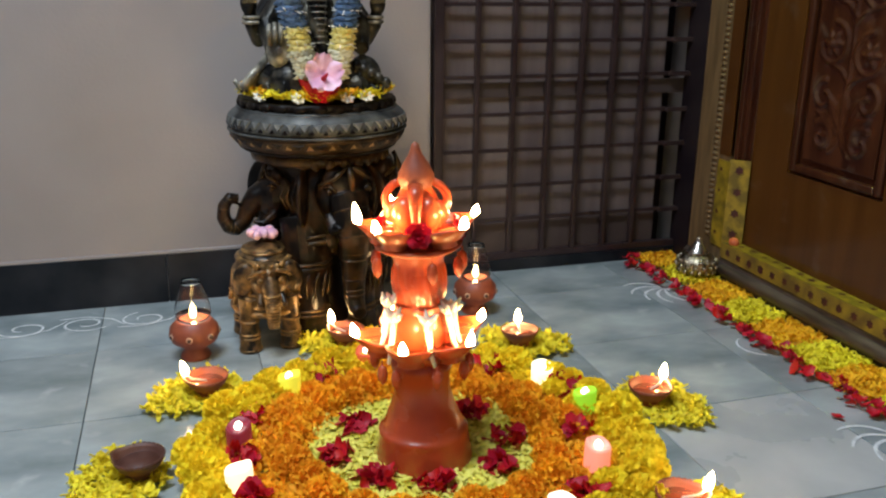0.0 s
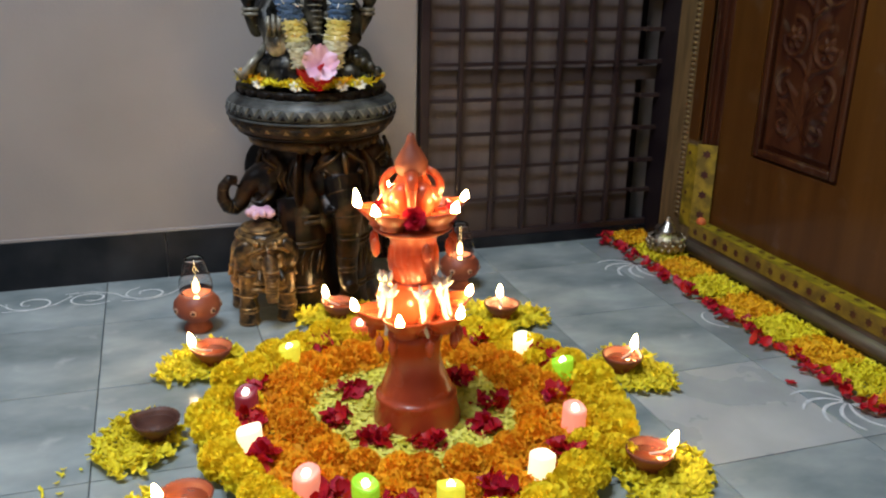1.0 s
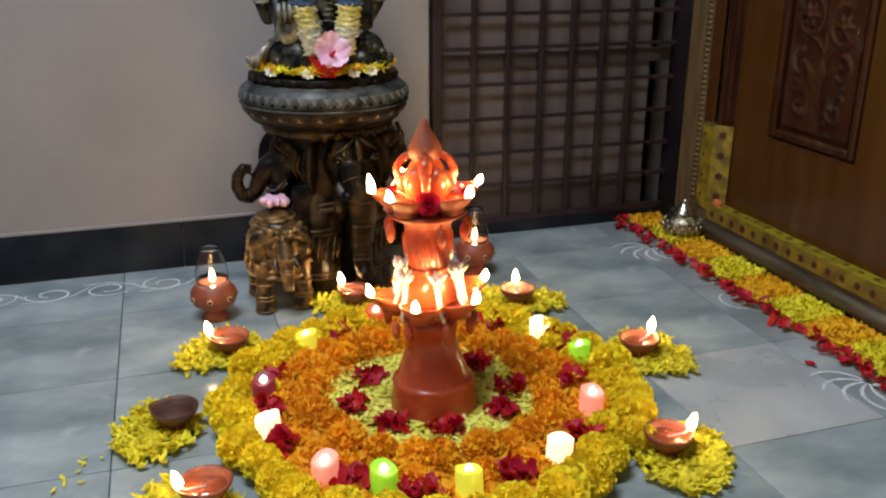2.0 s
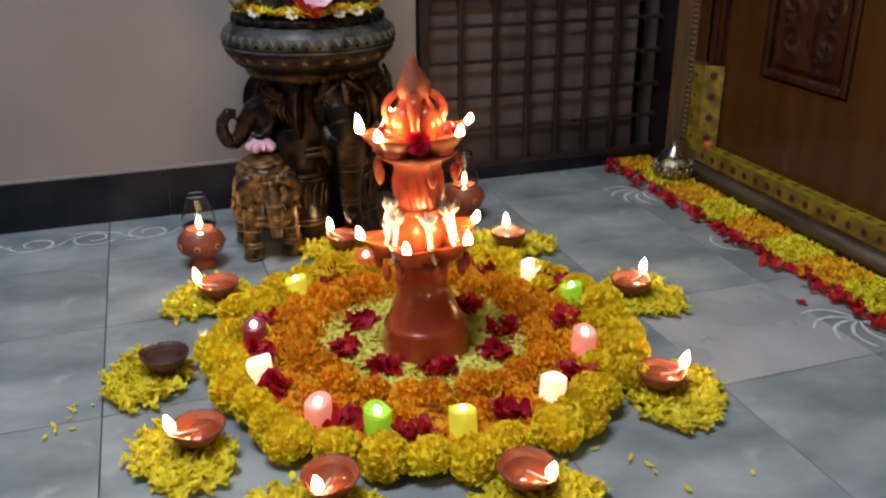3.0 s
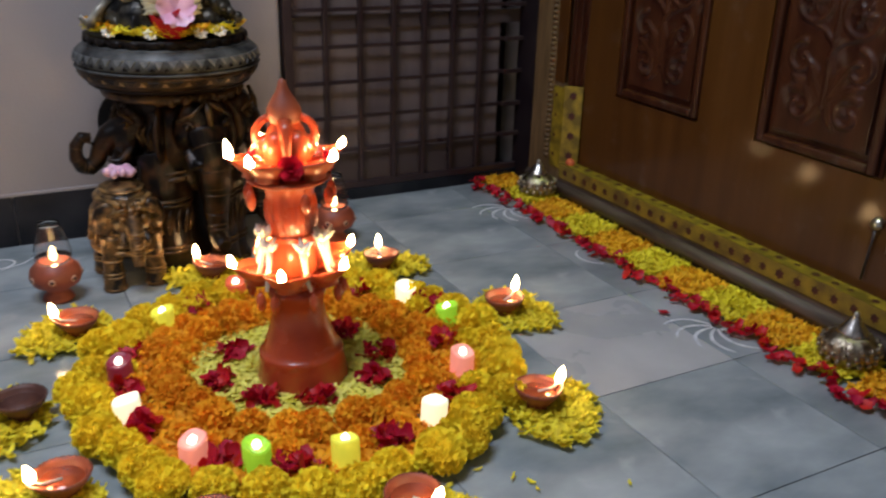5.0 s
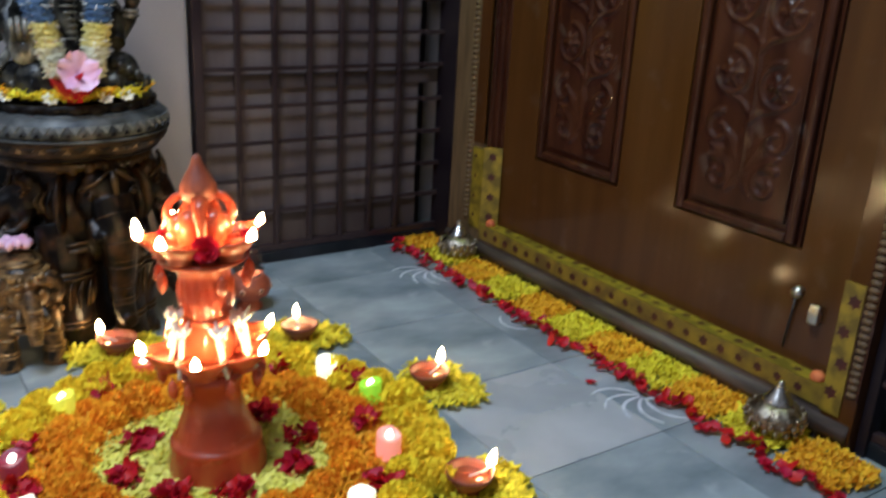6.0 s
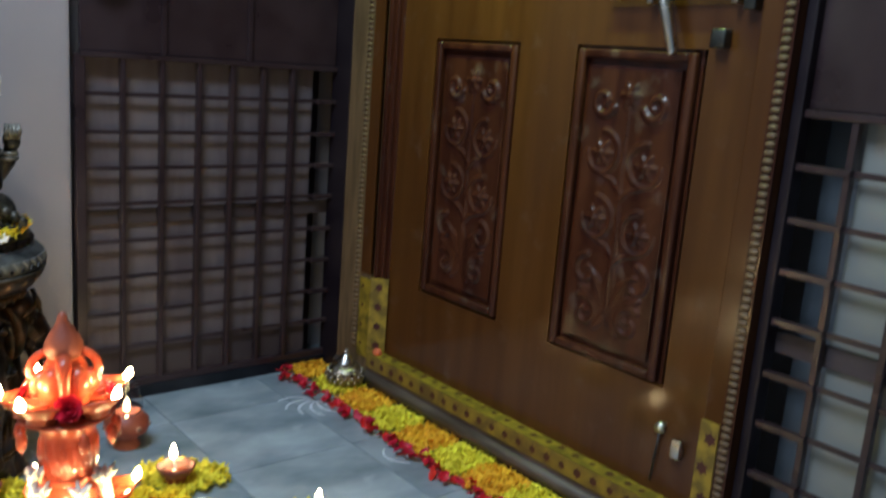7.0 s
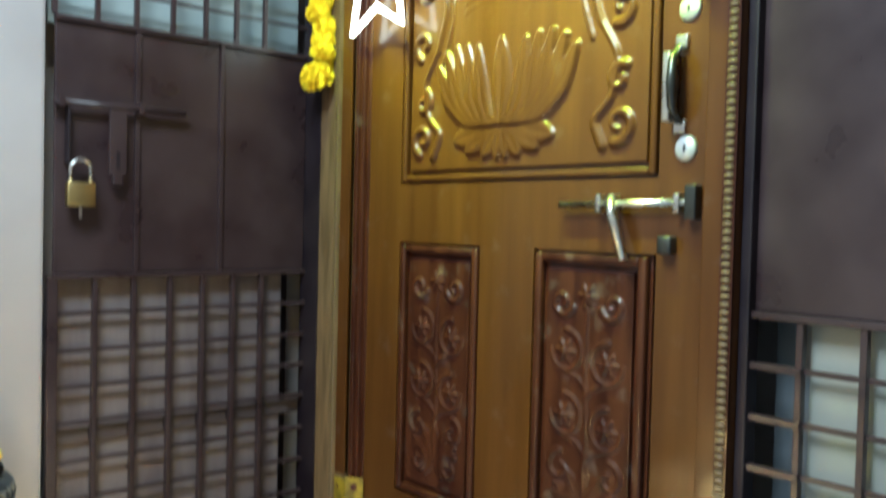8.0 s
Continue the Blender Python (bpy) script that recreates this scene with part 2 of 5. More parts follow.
def lathe(bm, prof, n=32, at=(0, 0, 0), wave=None, m=None):
    """Turns (radius, height) pairs round the z axis; wave(angle, i) scales the radius."""
    m = m or Matrix.Translation(at)
    rings = []
    for i, (r, z) in enumerate(prof):
        ring = []
        for k in range(n):
            a = 2 * math.pi * k / n
            rr = max(r, 0.0002) * (wave(a, i) if wave else 1)
            ring.append(bm.verts.new(m @ Vector((rr * math.cos(a), rr * math.sin(a), z))))
        rings.append(ring)
    for p, q in zip(rings, rings[1:]):
        for k in range(n):
            bm.faces.new((p[k], p[(k + 1) % n], q[(k + 1) % n], q[k]))
    bm.faces.new(rings[0])
    bm.faces.new(rings[-1])
    return bm


def tube(bm, pts, radii, n=8):
    """A round bar along points; radii: one number or one for each point."""
    pts = [Vector(p) for p in pts]
    if not isinstance(radii, (list, tuple)):
        radii = [radii] * len(pts)
    rings = []
    side = None
    for i, p in enumerate(pts):
        d = (pts[min(i + 1, len(pts) - 1)] - pts[max(i - 1, 0)]).normalized()
        if side is None:
            side = d.orthogonal().normalized()
        side = (side - d * side.dot(d)).normalized()
        up = d.cross(side)
        rings.append([bm.verts.new(p + radii[i] * (math.cos(2 * math.pi * k / n) * side + math.sin(2 * math.pi * k / n) * up)) for k in range(n)])
    for p, q in zip(rings, rings[1:]):
        for k in range(n):
            bm.faces.new((p[k], p[(k + 1) % n], q[(k + 1) % n], q[k]))
    bm.faces.new(rings[0])
    bm.faces.new(rings[-1])
    return bm


def ball(bm, c, r, rot=(0, 0, 0), n=16):
    m = pose(*c, *rot) @ Matrix.Diagonal((*r, 1))
    bmesh.ops.create_uvsphere(bm, u_segments=n, v_segments=max(6, n * 2 // 3), radius=1, matrix=m)
    return bm


def arc(c, r, a0, a1, n=14, r2=None, plane="xz"):
    """Points on a spiral arc round c from a0 to a1 degrees, radius r to r2."""
    out = []
    for i in range(n):
        f = i / (n - 1)
        a, rr = radians(a0 + (a1 - a0) * f), r + ((r if r2 is None else r2) - r) * f
        u, v = rr * math.cos(a), rr * math.sin(a)
        out.append((c[0] + u, c[1], c[2] + v) if plane == "xz" else (c[0] + u, c[1] + v, c[2]) if plane == "xy" else (c[0], c[1] + u, c[2] + v))
    return out


def heap(name, spots, length, width, material, label, category, seed, lift=0.012, tilt=50.0, curl=0.35, group=""):
    """Loose petals as one mesh: spots are (x, y, z) bases; each petal is a small folded, curved strip."""
    rng = np.random.default_rng(seed)
    vs, fs = [], []
    for (x, y, z) in spots:
        L, W = length * rng.uniform(0.6, 1.25), width * rng.uniform(0.7, 1.3)
        m = pose(x, y, z, rng.uniform(-tilt, tilt) * 0.6, rng.uniform(-tilt, tilt), rng.uniform(0, 360))
        k, base = rng.uniform(0.3, 1.6) * curl, len(vs)
        for i, (f, wf) in enumerate(((-0.5, 0.45), (0.0, 1.0), (0.5, 0.5))):
            for s in (-0.5, 0.0, 0.5):
                p = m @ Vector((f * L, s * W * wf, (f * f * 2 * k + abs(s) * 0.5 * k) * L * 0.8))
                vs.append((p.x, p.y, max(p.z, 0.0015)))
        for i in range(2):
            for j in range(2):
                a = base + i * 3 + j
                fs.append((a, a + 1, a + 4, a + 3))
    me = bpy.data.meshes.new(name)
    me.from_pydata(vs, [], fs)
    me.shade_smooth()
    me.materials.append(material)
    return tagged(new(name, me), label, category, group, "stuff")


def scatter(n, seed, inside, box4, height):
    """n spots in the plan where inside(x, y) holds; height(x, y) gives the pile's top there."""
    rng, out = np.random.default_rng(seed), []
    while len(out) < n:
        x, y = rng.uniform(box4[0], box4[1]), rng.uniform(box4[2], box4[3])
        if inside(x, y):
            out.append((x, y, 0.003 + height(x, y) * rng.uniform(0.35, 1.0)))
    return out


# ---- the room ----
WALL_Y, JAMB_X, LEAF_X = 0.825, 0.915, 0.95

floor = tagged(new("floor", mesh_of(B(-1.75, 1.3, -2.5, 1.1, -0.06, -0.006), "floor", GROUT, False)), "grey stone slab floor with thin dark joints", "floor", kind="structure")
ceiling = solid("ceiling", B(-1.75, 1.3, -2.5, 1.1, 2.7, 2.8), PLASTER, "plain painted ceiling", "ceiling", kind="structure", smooth=False)
solid("wall_north", B(-1.75, 0.243, WALL_Y, WALL_Y + 0.15, 0, 2.7, bev=0.008), PLASTER, "cream painted plaster wall above a black skirting", "wall", kind="structure", smooth=False)
solid("wall_north_lintel", B(0.243, 1.3, WALL_Y, WALL_Y + 0.15, 2.25, 2.7), PLASTER, "plain painted wall above the steel gate", "wall", kind="structure", smooth=False)
solid("wall_west", B(-1.75, -1.6, -2.5, WALL_Y, 0, 2.7), PLASTER, "plain painted wall", "wall", kind="structure", smooth=False)
solid("wall_south", B(-1.6, 1.3, -2.5, -2.35, 0, 2.7), PLASTER, "plain painted wall", "wall", kind="structure", smooth=False)
solid("wall_east_end", B(0.95, 1.1, -2.35, -1.35, 0, 2.7), PLASTER, "plain painted wall beyond the second gate", "wall", kind="structure", smooth=False)
solid("wall_east_lintel", B(0.95, 1.1, -1.35, 0.825, 2.25, 2.7), PLASTER, "plain painted wall above the door", "wall", kind="structure", smooth=False)
solid("wall_behind_gate", B(0.243, 1.3, 0.98, 1.1, 0, 2.25), PLASTER, "plain wall closing the space behind the gate", "wall", kind="structure", smooth=False)
solid("wall_behind_door", B(1.15, 1.3, -1.5, 0.98, 0, 2.25), PLASTER, "plain wall closing the space behind the door", "wall", kind="structure", smooth=False)

skirting = thing("baseboard", "black polished stone skirting with a pale top edge", "baseboard", (-0.7, WALL_Y, 0), kind="structure")
for a, b in ((-1.6, -1.01), (-1.008, -0.372), (-0.37, 0.243)):
    part("stone_strip", B(a, b, WALL_Y - 0.012, WALL_Y + 0.002, 0.0, 0.113, bev=0.002), BLACKSTONE, skirting, world=True, smooth=False)
part("top_edge", B(-1.6, 0.243, WALL_Y - 0.0105, WALL_Y + 0.001, 0.113, 0.118), PLASTER, skirting, "pale edge along the top", world=True, smooth=False)

panel_light = thing("ceiling_light", "white ceiling panel light", "lamp", (-0.68, -0.4, 2.7))
part("housing", B(-1.13, 0.03, -0.63, -0.07, 2.675, 2.7, bev=0.004), PALEBACK, panel_light, world=True)
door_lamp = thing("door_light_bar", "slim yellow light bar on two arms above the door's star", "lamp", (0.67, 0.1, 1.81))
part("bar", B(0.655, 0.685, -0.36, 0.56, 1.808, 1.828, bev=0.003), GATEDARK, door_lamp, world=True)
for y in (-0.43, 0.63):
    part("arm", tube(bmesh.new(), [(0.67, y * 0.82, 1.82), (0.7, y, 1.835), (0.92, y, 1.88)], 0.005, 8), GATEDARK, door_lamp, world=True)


# ---- steel gates ----
def gate(name, label, place, cols, rows, back_from, back_to, gap_from, gap_to, z_sheet, z_top, seams, sheet, gap_sheet):
    """A steel gate of flat bars: place(u, v, z) lays u along the wall, v out of it. cols, rows: bar places."""
    g = thing(name, label, "gate", place((gap_from + back_to) / 2, 0, 0))

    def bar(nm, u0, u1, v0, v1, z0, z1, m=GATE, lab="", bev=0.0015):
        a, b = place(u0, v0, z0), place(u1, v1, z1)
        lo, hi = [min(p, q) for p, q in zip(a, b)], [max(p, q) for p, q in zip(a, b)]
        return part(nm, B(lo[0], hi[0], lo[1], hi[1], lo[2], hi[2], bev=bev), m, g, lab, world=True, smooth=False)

    u_min, u_max = min(cols[0], gap_to), max(cols[0], gap_to)
    bar("bottom_sill", u_min, u_max, -0.02, 0.006, 0.0, 0.03, BLACKSTONE, "black stone sill")
    bar("bottom_rail", u_min, u_max, -0.014, 0.002, 0.03, 0.046)
    for u in cols:
        w = 0.011 if u == cols[0] else 0.0055
        bar("upright", u - w, u + w, -0.012, 0.003, 0.046, z_sheet)
    for z in rows:
        bar("cross_bar", u_min, u_max, -0.0085, -0.0035, z - 0.005, z + 0.005)
    for z in rows:
        bar("bar_end", gap_from, gap_to, -0.004, 0.008, z - 0.0055, z + 0.0055, GATE)
    bar("middle_bar", u_min, u_max, -0.0255, -0.018, 0.432, 0.468, MIDBAR)
    for u in cols[1:-1]:
        bar("stud", u - 0.007, u + 0.007, -0.018, -0.011, 0.44, 0.466, GATEDARK)
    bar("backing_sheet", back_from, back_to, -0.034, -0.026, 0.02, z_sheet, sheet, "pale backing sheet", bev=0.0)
    # shade on the backing's lowest row, made as a darker brown sheet
    bar("foot_shade", back_from, back_to, -0.0255, -0.018, 0.03, 0.122, MIDBAR, "brown sheet for the shade along the foot")
    # bar-end gap: filled by an added sheet, dark for the north gate
    bar("gap_sheet", gap_from, gap_to, -0.095, -0.088, 0.0, z_sheet, gap_sheet, "added sheet filling the gap behind the bar ends", bev=0.0)
    bar("sheet_rail", u_min, u_max, -0.012, 0.007, z_sheet - 0.006, z_sheet + 0.006)
    edges = [u_min] + seams + [u_max]
    for a, b in zip(edges, edges[1:]):
        bar("sheet_panel", a + 0.0015, b - 0.0015, -0.014, -0.004, z_sheet + 0.006, z_top, GATE, bev=0.003)
    for s in seams:
        bar("seam_strip", s - 0.006, s + 0.006, -0.006, 0.003, z_sheet + 0.006, z_top, GATE)
    bar("upper_rail", u_min, u_max, -0.012, 0.006, z_top, z_top + 0.012)
    bar("upper_sheet", u_min, u_max, -0.06, -0.055, z_top, 2.25, PALEBACK, "pale translucent sheet", bev=0.0)
    for u in cols:
        bar("upper_upright", u - 0.0055, u + 0.0055, -0.012, 0.0, z_top + 0.012, 2.25)
    for k in range(1, 10):
        bar("upper_cross_bar", u_min, u_max, -0.0085, -0.0035, z_top + k * 0.085 - 0.004, z_top + k * 0.085 + 0.004)
    return g


ROWS = [0.132, 0.217, 0.306, 0.393, 0.482, 0.565, 0.648, 0.733]
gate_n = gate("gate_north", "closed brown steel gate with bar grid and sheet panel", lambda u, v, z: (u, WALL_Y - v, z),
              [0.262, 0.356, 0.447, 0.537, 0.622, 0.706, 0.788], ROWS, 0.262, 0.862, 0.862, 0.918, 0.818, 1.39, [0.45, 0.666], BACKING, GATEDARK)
gate_e = gate("gate_east", "closed brown steel gate with bar grid beside the door", lambda u, v, z: (0.95 - v, u, z),
              [-1.35, -1.25, -1.15, -1.05, -0.95, -0.85, -0.751, -0.652, -0.554], [z + 0.006 for z in ROWS], -1.35, -0.56, -0.56, -0.472, 0.822, 1.41, [-1.02, -0.735], LIGHTBACK, GREYSHEET)
posts = thing("gate_post", "dark steel post between gate and door frame", "post", (0.93, 0.79, 0), group="gate posts")
part("upright", B(0.917, 0.955, 0.758, WALL_Y + 0.02, 0, 2.25, bev=0.003), GATEDARK, posts, world=True, smooth=False)
posts2 = thing("gate_post", "dark steel post between gate and door frame", "post", (0.95, -0.468, 0), group="gate posts")
part("upright", B(0.935, 0.97, -0.474, -0.456, 0, 2.25, bev=0.003), GATEDARK, posts2, world=True, smooth=False)

# bolt, hasp and padlock on the north gate
bolt = thing("gate_bolt", "brown painted sliding bolt with hanging hasp", "bolt", (0.4, WALL_Y - 0.01, 1.2))
part("rod", tube(bmesh.new(), [(0.255, WALL_Y - 0.018, 1.206), (0.56, WALL_Y - 0.018, 1.208)], 0.0075, 12), GATE, bolt, world=True)
for u in (0.27, 0.45):
    part("bracket", B(u - 0.006, u + 0.006, WALL_Y - 0.028, WALL_Y + 0.003, 1.195, 1.22, bev=0.002), GATE, bolt, world=True, smooth=False)
hb = bmesh.new()
box(hb, 0.377, 0.417, WALL_Y - 0.022, WALL_Y - 0.015, 1.05, 1.2, bev=0.002)
box(hb, 0.384, 0.41, WALL_Y - 0.022, WALL_Y - 0.015, 1.026, 1.056, bev=0.006)
hasp = part("hasp", hb, GATE, bolt, world=True, smooth=False)
part("slot", B(0.3925, 0.4015, WALL_Y - 0.0226, WALL_Y - 0.02, 1.062, 1.105), GATEDARK, hasp, "dark slot", world=True, smooth=False)
part("staple", B(0.285, 0.291, WALL_Y - 0.02, WALL_Y + 0.003, 1.07, 1.2, bev=0.001), GATEDARK, bolt, world=True, smooth=False)
padlock = thing("padlock", "brass padlock with steel shackle, closed on the gate", "padlock", (0.312, WALL_Y - 0.03, 0.976))
part("body", B(0.281, 0.343, WALL_Y - 0.036, WALL_Y - 0.014, 0.976, 1.03, bev=0.004), BRASS, padlock, world=True)
part("shackle", tube(bmesh.new(), [(0.29, WALL_Y - 0.025, 1.025), (0.29, WALL_Y - 0.025, 1.055)] + arc((0.312, WALL_Y - 0.025, 1.058), 0.022, 180, 0, 12) + [(0.334, WALL_Y - 0.025, 1.025)], 0.0045, 10), CHROME, padlock, world=True)
part("key", B(0.309, 0.315, WALL_Y - 0.027, WALL_Y - 0.025, 0.95, 0.977), CHROME, padlock, world=True, smooth=False)


# ---- door ----
def relief(w, h, nx, nz, strokes, flowers, petals=(), base=0.0):
    """A carved field: ridges along strokes (points, radius, height), round flowers and long petals, as a grid of heights."""
    U, Z = np.meshgrid(np.linspace(0, w, nx), np.linspace(0, h, nz))
    H = np.zeros_like(U) + base
    for pts, r, hh in strokes:
        p = np.array(pts)
        t = np.linspace(0, len(p) - 1, 12 * len(p))
        px, pz = np.interp(t, range(len(p)), p[:, 0]), np.interp(t, range(len(p)), p[:, 1])
        for _ in range(10):
            px[1:-1], pz[1:-1] = (px[:-2] + px[1:-1] + px[2:]) / 3, (pz[:-2] + pz[1:-1] + pz[2:]) / 3
        rad = r * (1 - 0.45 * t / max(t[-1], 1e-6))
        d = np.min(((U[..., None] - px) ** 2 + (Z[..., None] - pz) ** 2) / rad ** 2, axis=-1)
        H = np.maximum(H, hh * np.sqrt(np.clip(1 - d, 0, 1)))
    for cu, cz, r, hh in flowers:
        dx, dz = U - cu, Z - cz
        rr, an = np.hypot(dx, dz), np.arctan2(dz, dx)
        edge = r * (0.78 + 0.22 * np.cos(6 * an))
        H = np.maximum(H, hh * np.clip(1 - (rr / edge) ** 4, 0, 1) * (0.55 + 0.45 * np.cos(6 * an) ** 2) * (0.6 + 0.4 * rr / r))
        H = np.maximum(H, hh * 1.15 * np.sqrt(np.clip(1 - (rr / (0.3 * r)) ** 2, 0, 1)))
    for cu, cz, ang, ln, wd, hh in petals:
        a = radians(ang)
        s, t = (U - cu) * math.cos(a) + (Z - cz) * math.sin(a), -(U - cu) * math.sin(a) + (Z - cz) * math.cos(a)
        f = np.clip(s / ln, 0, 1)
        half = wd * np.sin(np.pi * np.clip(f, 0.02, 0.98)) ** 0.7
        inside = (s > 0) & (s < ln)
        prof = np.clip(1 - (t / np.maximum(half, 1e-5)) ** 2, 0, 1)
        H = np.where(inside, np.maximum(H, hh * np.sqrt(prof) * (0.4 + 0.6 * f) * (0.85 + 0.15 * np.cos(t / wd * 9))), H)
    return U, Z, H


def carved(name, y0, z0, w, h, x_face, field, material, parent, label):
    """Lays a relief on the leaf: u runs from y0 towards smaller y, heights stand out towards the room."""
    U, Z, H = field
    nz, nx = U.shape
    bm = bmesh.new()
    vs = [[bm.verts.new((x_face - H[j, i], y0 - U[j, i], z0 + Z[j, i])) for i in range(nx)] for j in range(nz)]
    for j in range(nz - 1):
        for i in range(nx - 1):
            bm.faces.new((vs[j][i], vs[j][i + 1], vs[j + 1][i + 1], vs[j + 1][i]))
    return part(name, bm, material, parent, label, world=True)


def spiral(cu, cz, r, a0, turns, n=22, shrink=0.25):
    return [(cu + r * (1 - (1 - shrink) * i / (n - 1)) * math.cos(radians(a0 + 360 * turns * i / (n - 1))),
             cz + r * (1 - (1 - shrink) * i / (n - 1)) * math.sin(radians(a0 + 360 * turns * i / (n - 1)))) for i in range(n)]


def vine_field(w, h):
    c = w / 2
    strokes = [([(c, 0.12 * h), (c + 0.004, 0.4 * h), (c - 0.003, 0.62 * h), (c, 0.9 * h)], 0.006, 0.006)]
    flowers = [(c, 0.91 * h, 0.028, 0.011)]
    for k, z in enumerate((0.7, 0.46)):
        for s in (-1, 1):
            cu, cz = c + s * w * 0.26, (z - (0.03 if s > 0 else 0)) * h
            flowers.append((cu, cz, 0.028, 0.012))
            strokes.append((spiral(cu, cz, 0.042, 90 if s > 0 else 90, s * 0.75, shrink=0.85), 0.0065, 0.006))
            strokes.append(([(c, cz - 0.07), (c + s * 0.02, cz - 0.05), (cu, cz - 0.04)], 0.006, 0.006))
    for s in (-1, 1):
        strokes.append((spiral(c + s * w * 0.3, 0.88 * h, 0.028, 200 if s > 0 else -20, s * 1.1), 0.008, 0.009))
        strokes.append((spiral(c + s * w * 0.3, 0.26 * h, 0.032, 90, -s * 1.0), 0.007, 0.007))
        strokes.append((spiral(c + s * w * 0.27, 0.1 * h, 0.035, 60 if s > 0 else 120, s * 1.0), 0.008, 0.007))
    petals = [(c, 0.12 * h, a, 0.09, 0.017, 0.009) for a in (30, 60, 90, 120, 150)] + [(c, 0.14 * h, a, 0.06, 0.012, 0.007) for a in (-20, 200, -60, 240)]
    U, Z, H = relief(w, h, 64, 160, strokes, flowers, petals)
    return U, Z, H * 0.75


def blade(U, Z, H, pts, wd, hh, base=0.0, groove=0.0):
    """Raises one petal or leaf: a lens of half width wd along pts, bluntly pointed, with an optional middle groove."""
    p = np.array(pts)
    n = 60
    t = np.linspace(0, len(p) - 1, n)
    px, pz = np.interp(t, range(len(p)), p[:, 0]), np.interp(t, range(len(p)), p[:, 1])
    for _ in range(6):
        px[1:-1], pz[1:-1] = (px[:-2] + px[1:-1] + px[2:]) / 3, (pz[:-2] + pz[1:-1] + pz[2:]) / 3
    rad = wd * np.sin(math.pi * (0.06 + 0.86 * np.linspace(0, 1, n))) ** 0.75
    D = np.full(U.shape, 9.0)
    for x, z, r in zip(px, pz, rad):
        D = np.minimum(D, np.hypot(U - x, Z - z) / r)
    up = base + hh * np.sqrt(np.clip(1 - D ** 2, 0, 1)) * (1 - groove * np.exp(-(D / 0.3) ** 2))
    return np.where(D < 1, np.maximum(H, up), H)


def lotus_field(w, h):
    """A lotus on its leaf, framed by scrolls; u to the right, heights of a few millimetres."""
    c, b = 0.45 * w, 0.096
    strokes, flowers = [], [(c, b - 0.005, 0.02, 0.011)]
    for s, e in ((-1, 0.045 * w), (1, 0.93 * w)):
        for z, r, a0, t in ((0.07, 0.036, 250, 1.0), (0.155, 0.028, 60, 0.9), (0.29, 0.034, 250, 0.9), (0.42, 0.04, 90, 1.0), (0.55, 0.04, 250, 1.0), (0.7, 0.045, 60, 1.0)):
            strokes.append((spiral(e - s * 0.012, z, r, a0, s * t), 0.011, 0.0085))
        strokes.append(([(e - s * 0.05, 0.03), (e - s * 0.075, 0.08), (e - s * 0.03, 0.12), (e - s * 0.015, 0.2), (e - s * 0.06, 0.27)], 0.011, 0.008))
        strokes.append(([(e - s * 0.06, 0.27), (e - s * 0.09, 0.36), (e - s * 0.07, 0.46), (e - s * 0.02, 0.52)], 0.008, 0.008))
        strokes.append(([(e - s * 0.08, 0.24), (e - s * 0.115, 0.34), (e - s * 0.1, 0.44), (e - s * 0.05, 0.5)], 0.006, 0.006))
    U, Z, H = relief(w, h, 210, 230, strokes, flowers)
    H = blade(U, Z, H, [(c, b), (c - 0.01, b + 0.2), (c, b + 0.45)], 0.15, 0.006)
    for k in range(9):
        H = np.where((np.abs(Z - (b + 0.24 + 0.02 * k) - 0.03 * np.cos((U - c) * 11)) < 0.002) & (np.abs(U - c) < 0.12), np.maximum(H, 0.006), H)
    for f, top in ((0.86, 0.135), (0.74, 0.16), (0.6, 0.172), (0.45, 0.17), (0.3, 0.165)):
        for s in (-1, 1):
            H = blade(U, Z, H, [(c + s * 0.008, b), (c + s * 0.12 * f, b + 0.006), (c + s * 0.185 * f, b + 0.055), (c + s * 0.2 * f, b + 0.55 * top), (c + s * 0.235 * f, b + top)], 0.024, 0.007, 0.004 + 0.003 * (1 - f), 0.35)
    H = blade(U, Z, H, [(c, b), (c + 0.004, b + 0.08), (c, b + 0.17)], 0.03, 0.006, 0.006, 0.4)
    for s in (-1, 1):
        for dx, dz, wd in ((0.14, -0.035, 0.03), (0.1, -0.058, 0.028), (0.05, -0.07, 0.026), (0.014, -0.074, 0.02)):
            H = blade(U, Z, H, [(c + s * 0.012, b - 0.012), (c + s * dx * 0.6, b - 0.01 + dz * 0.35), (c + s * dx, b + dz)], wd, 0.006, 0.002, 0.3)
    return U, Z, H


door = thing("door_1", "varnished teak front door with carved panels, closed", "door", (0.94, 0.06, 0), kind="structure")
leaf = bmesh.new()
T = LEAF_X + 0.045
for y0, y1, z0, z1 in ((0.452, 0.61, 0.1, 2.1), (-0.41, -0.283, 0.1, 2.1), (0.013, 0.172, 0.305, 0.911),
                       (-0.283, 0.452, 0.1, 0.305), (-0.283, 0.452, 0.911, 1.049), (-0.283, 0.452, 1.88, 2.1)):
    box(leaf, LEAF_X, T, y0, y1, z0, z1)
part("leaf_frame", leaf, WOOD, door, world=True, smooth=False)
part("leaf_back", B(LEAF_X + 0.02, LEAF_X + 0.04, -0.283, 0.452, 0.3, 1.9), WOODRED, door, world=True, smooth=False)


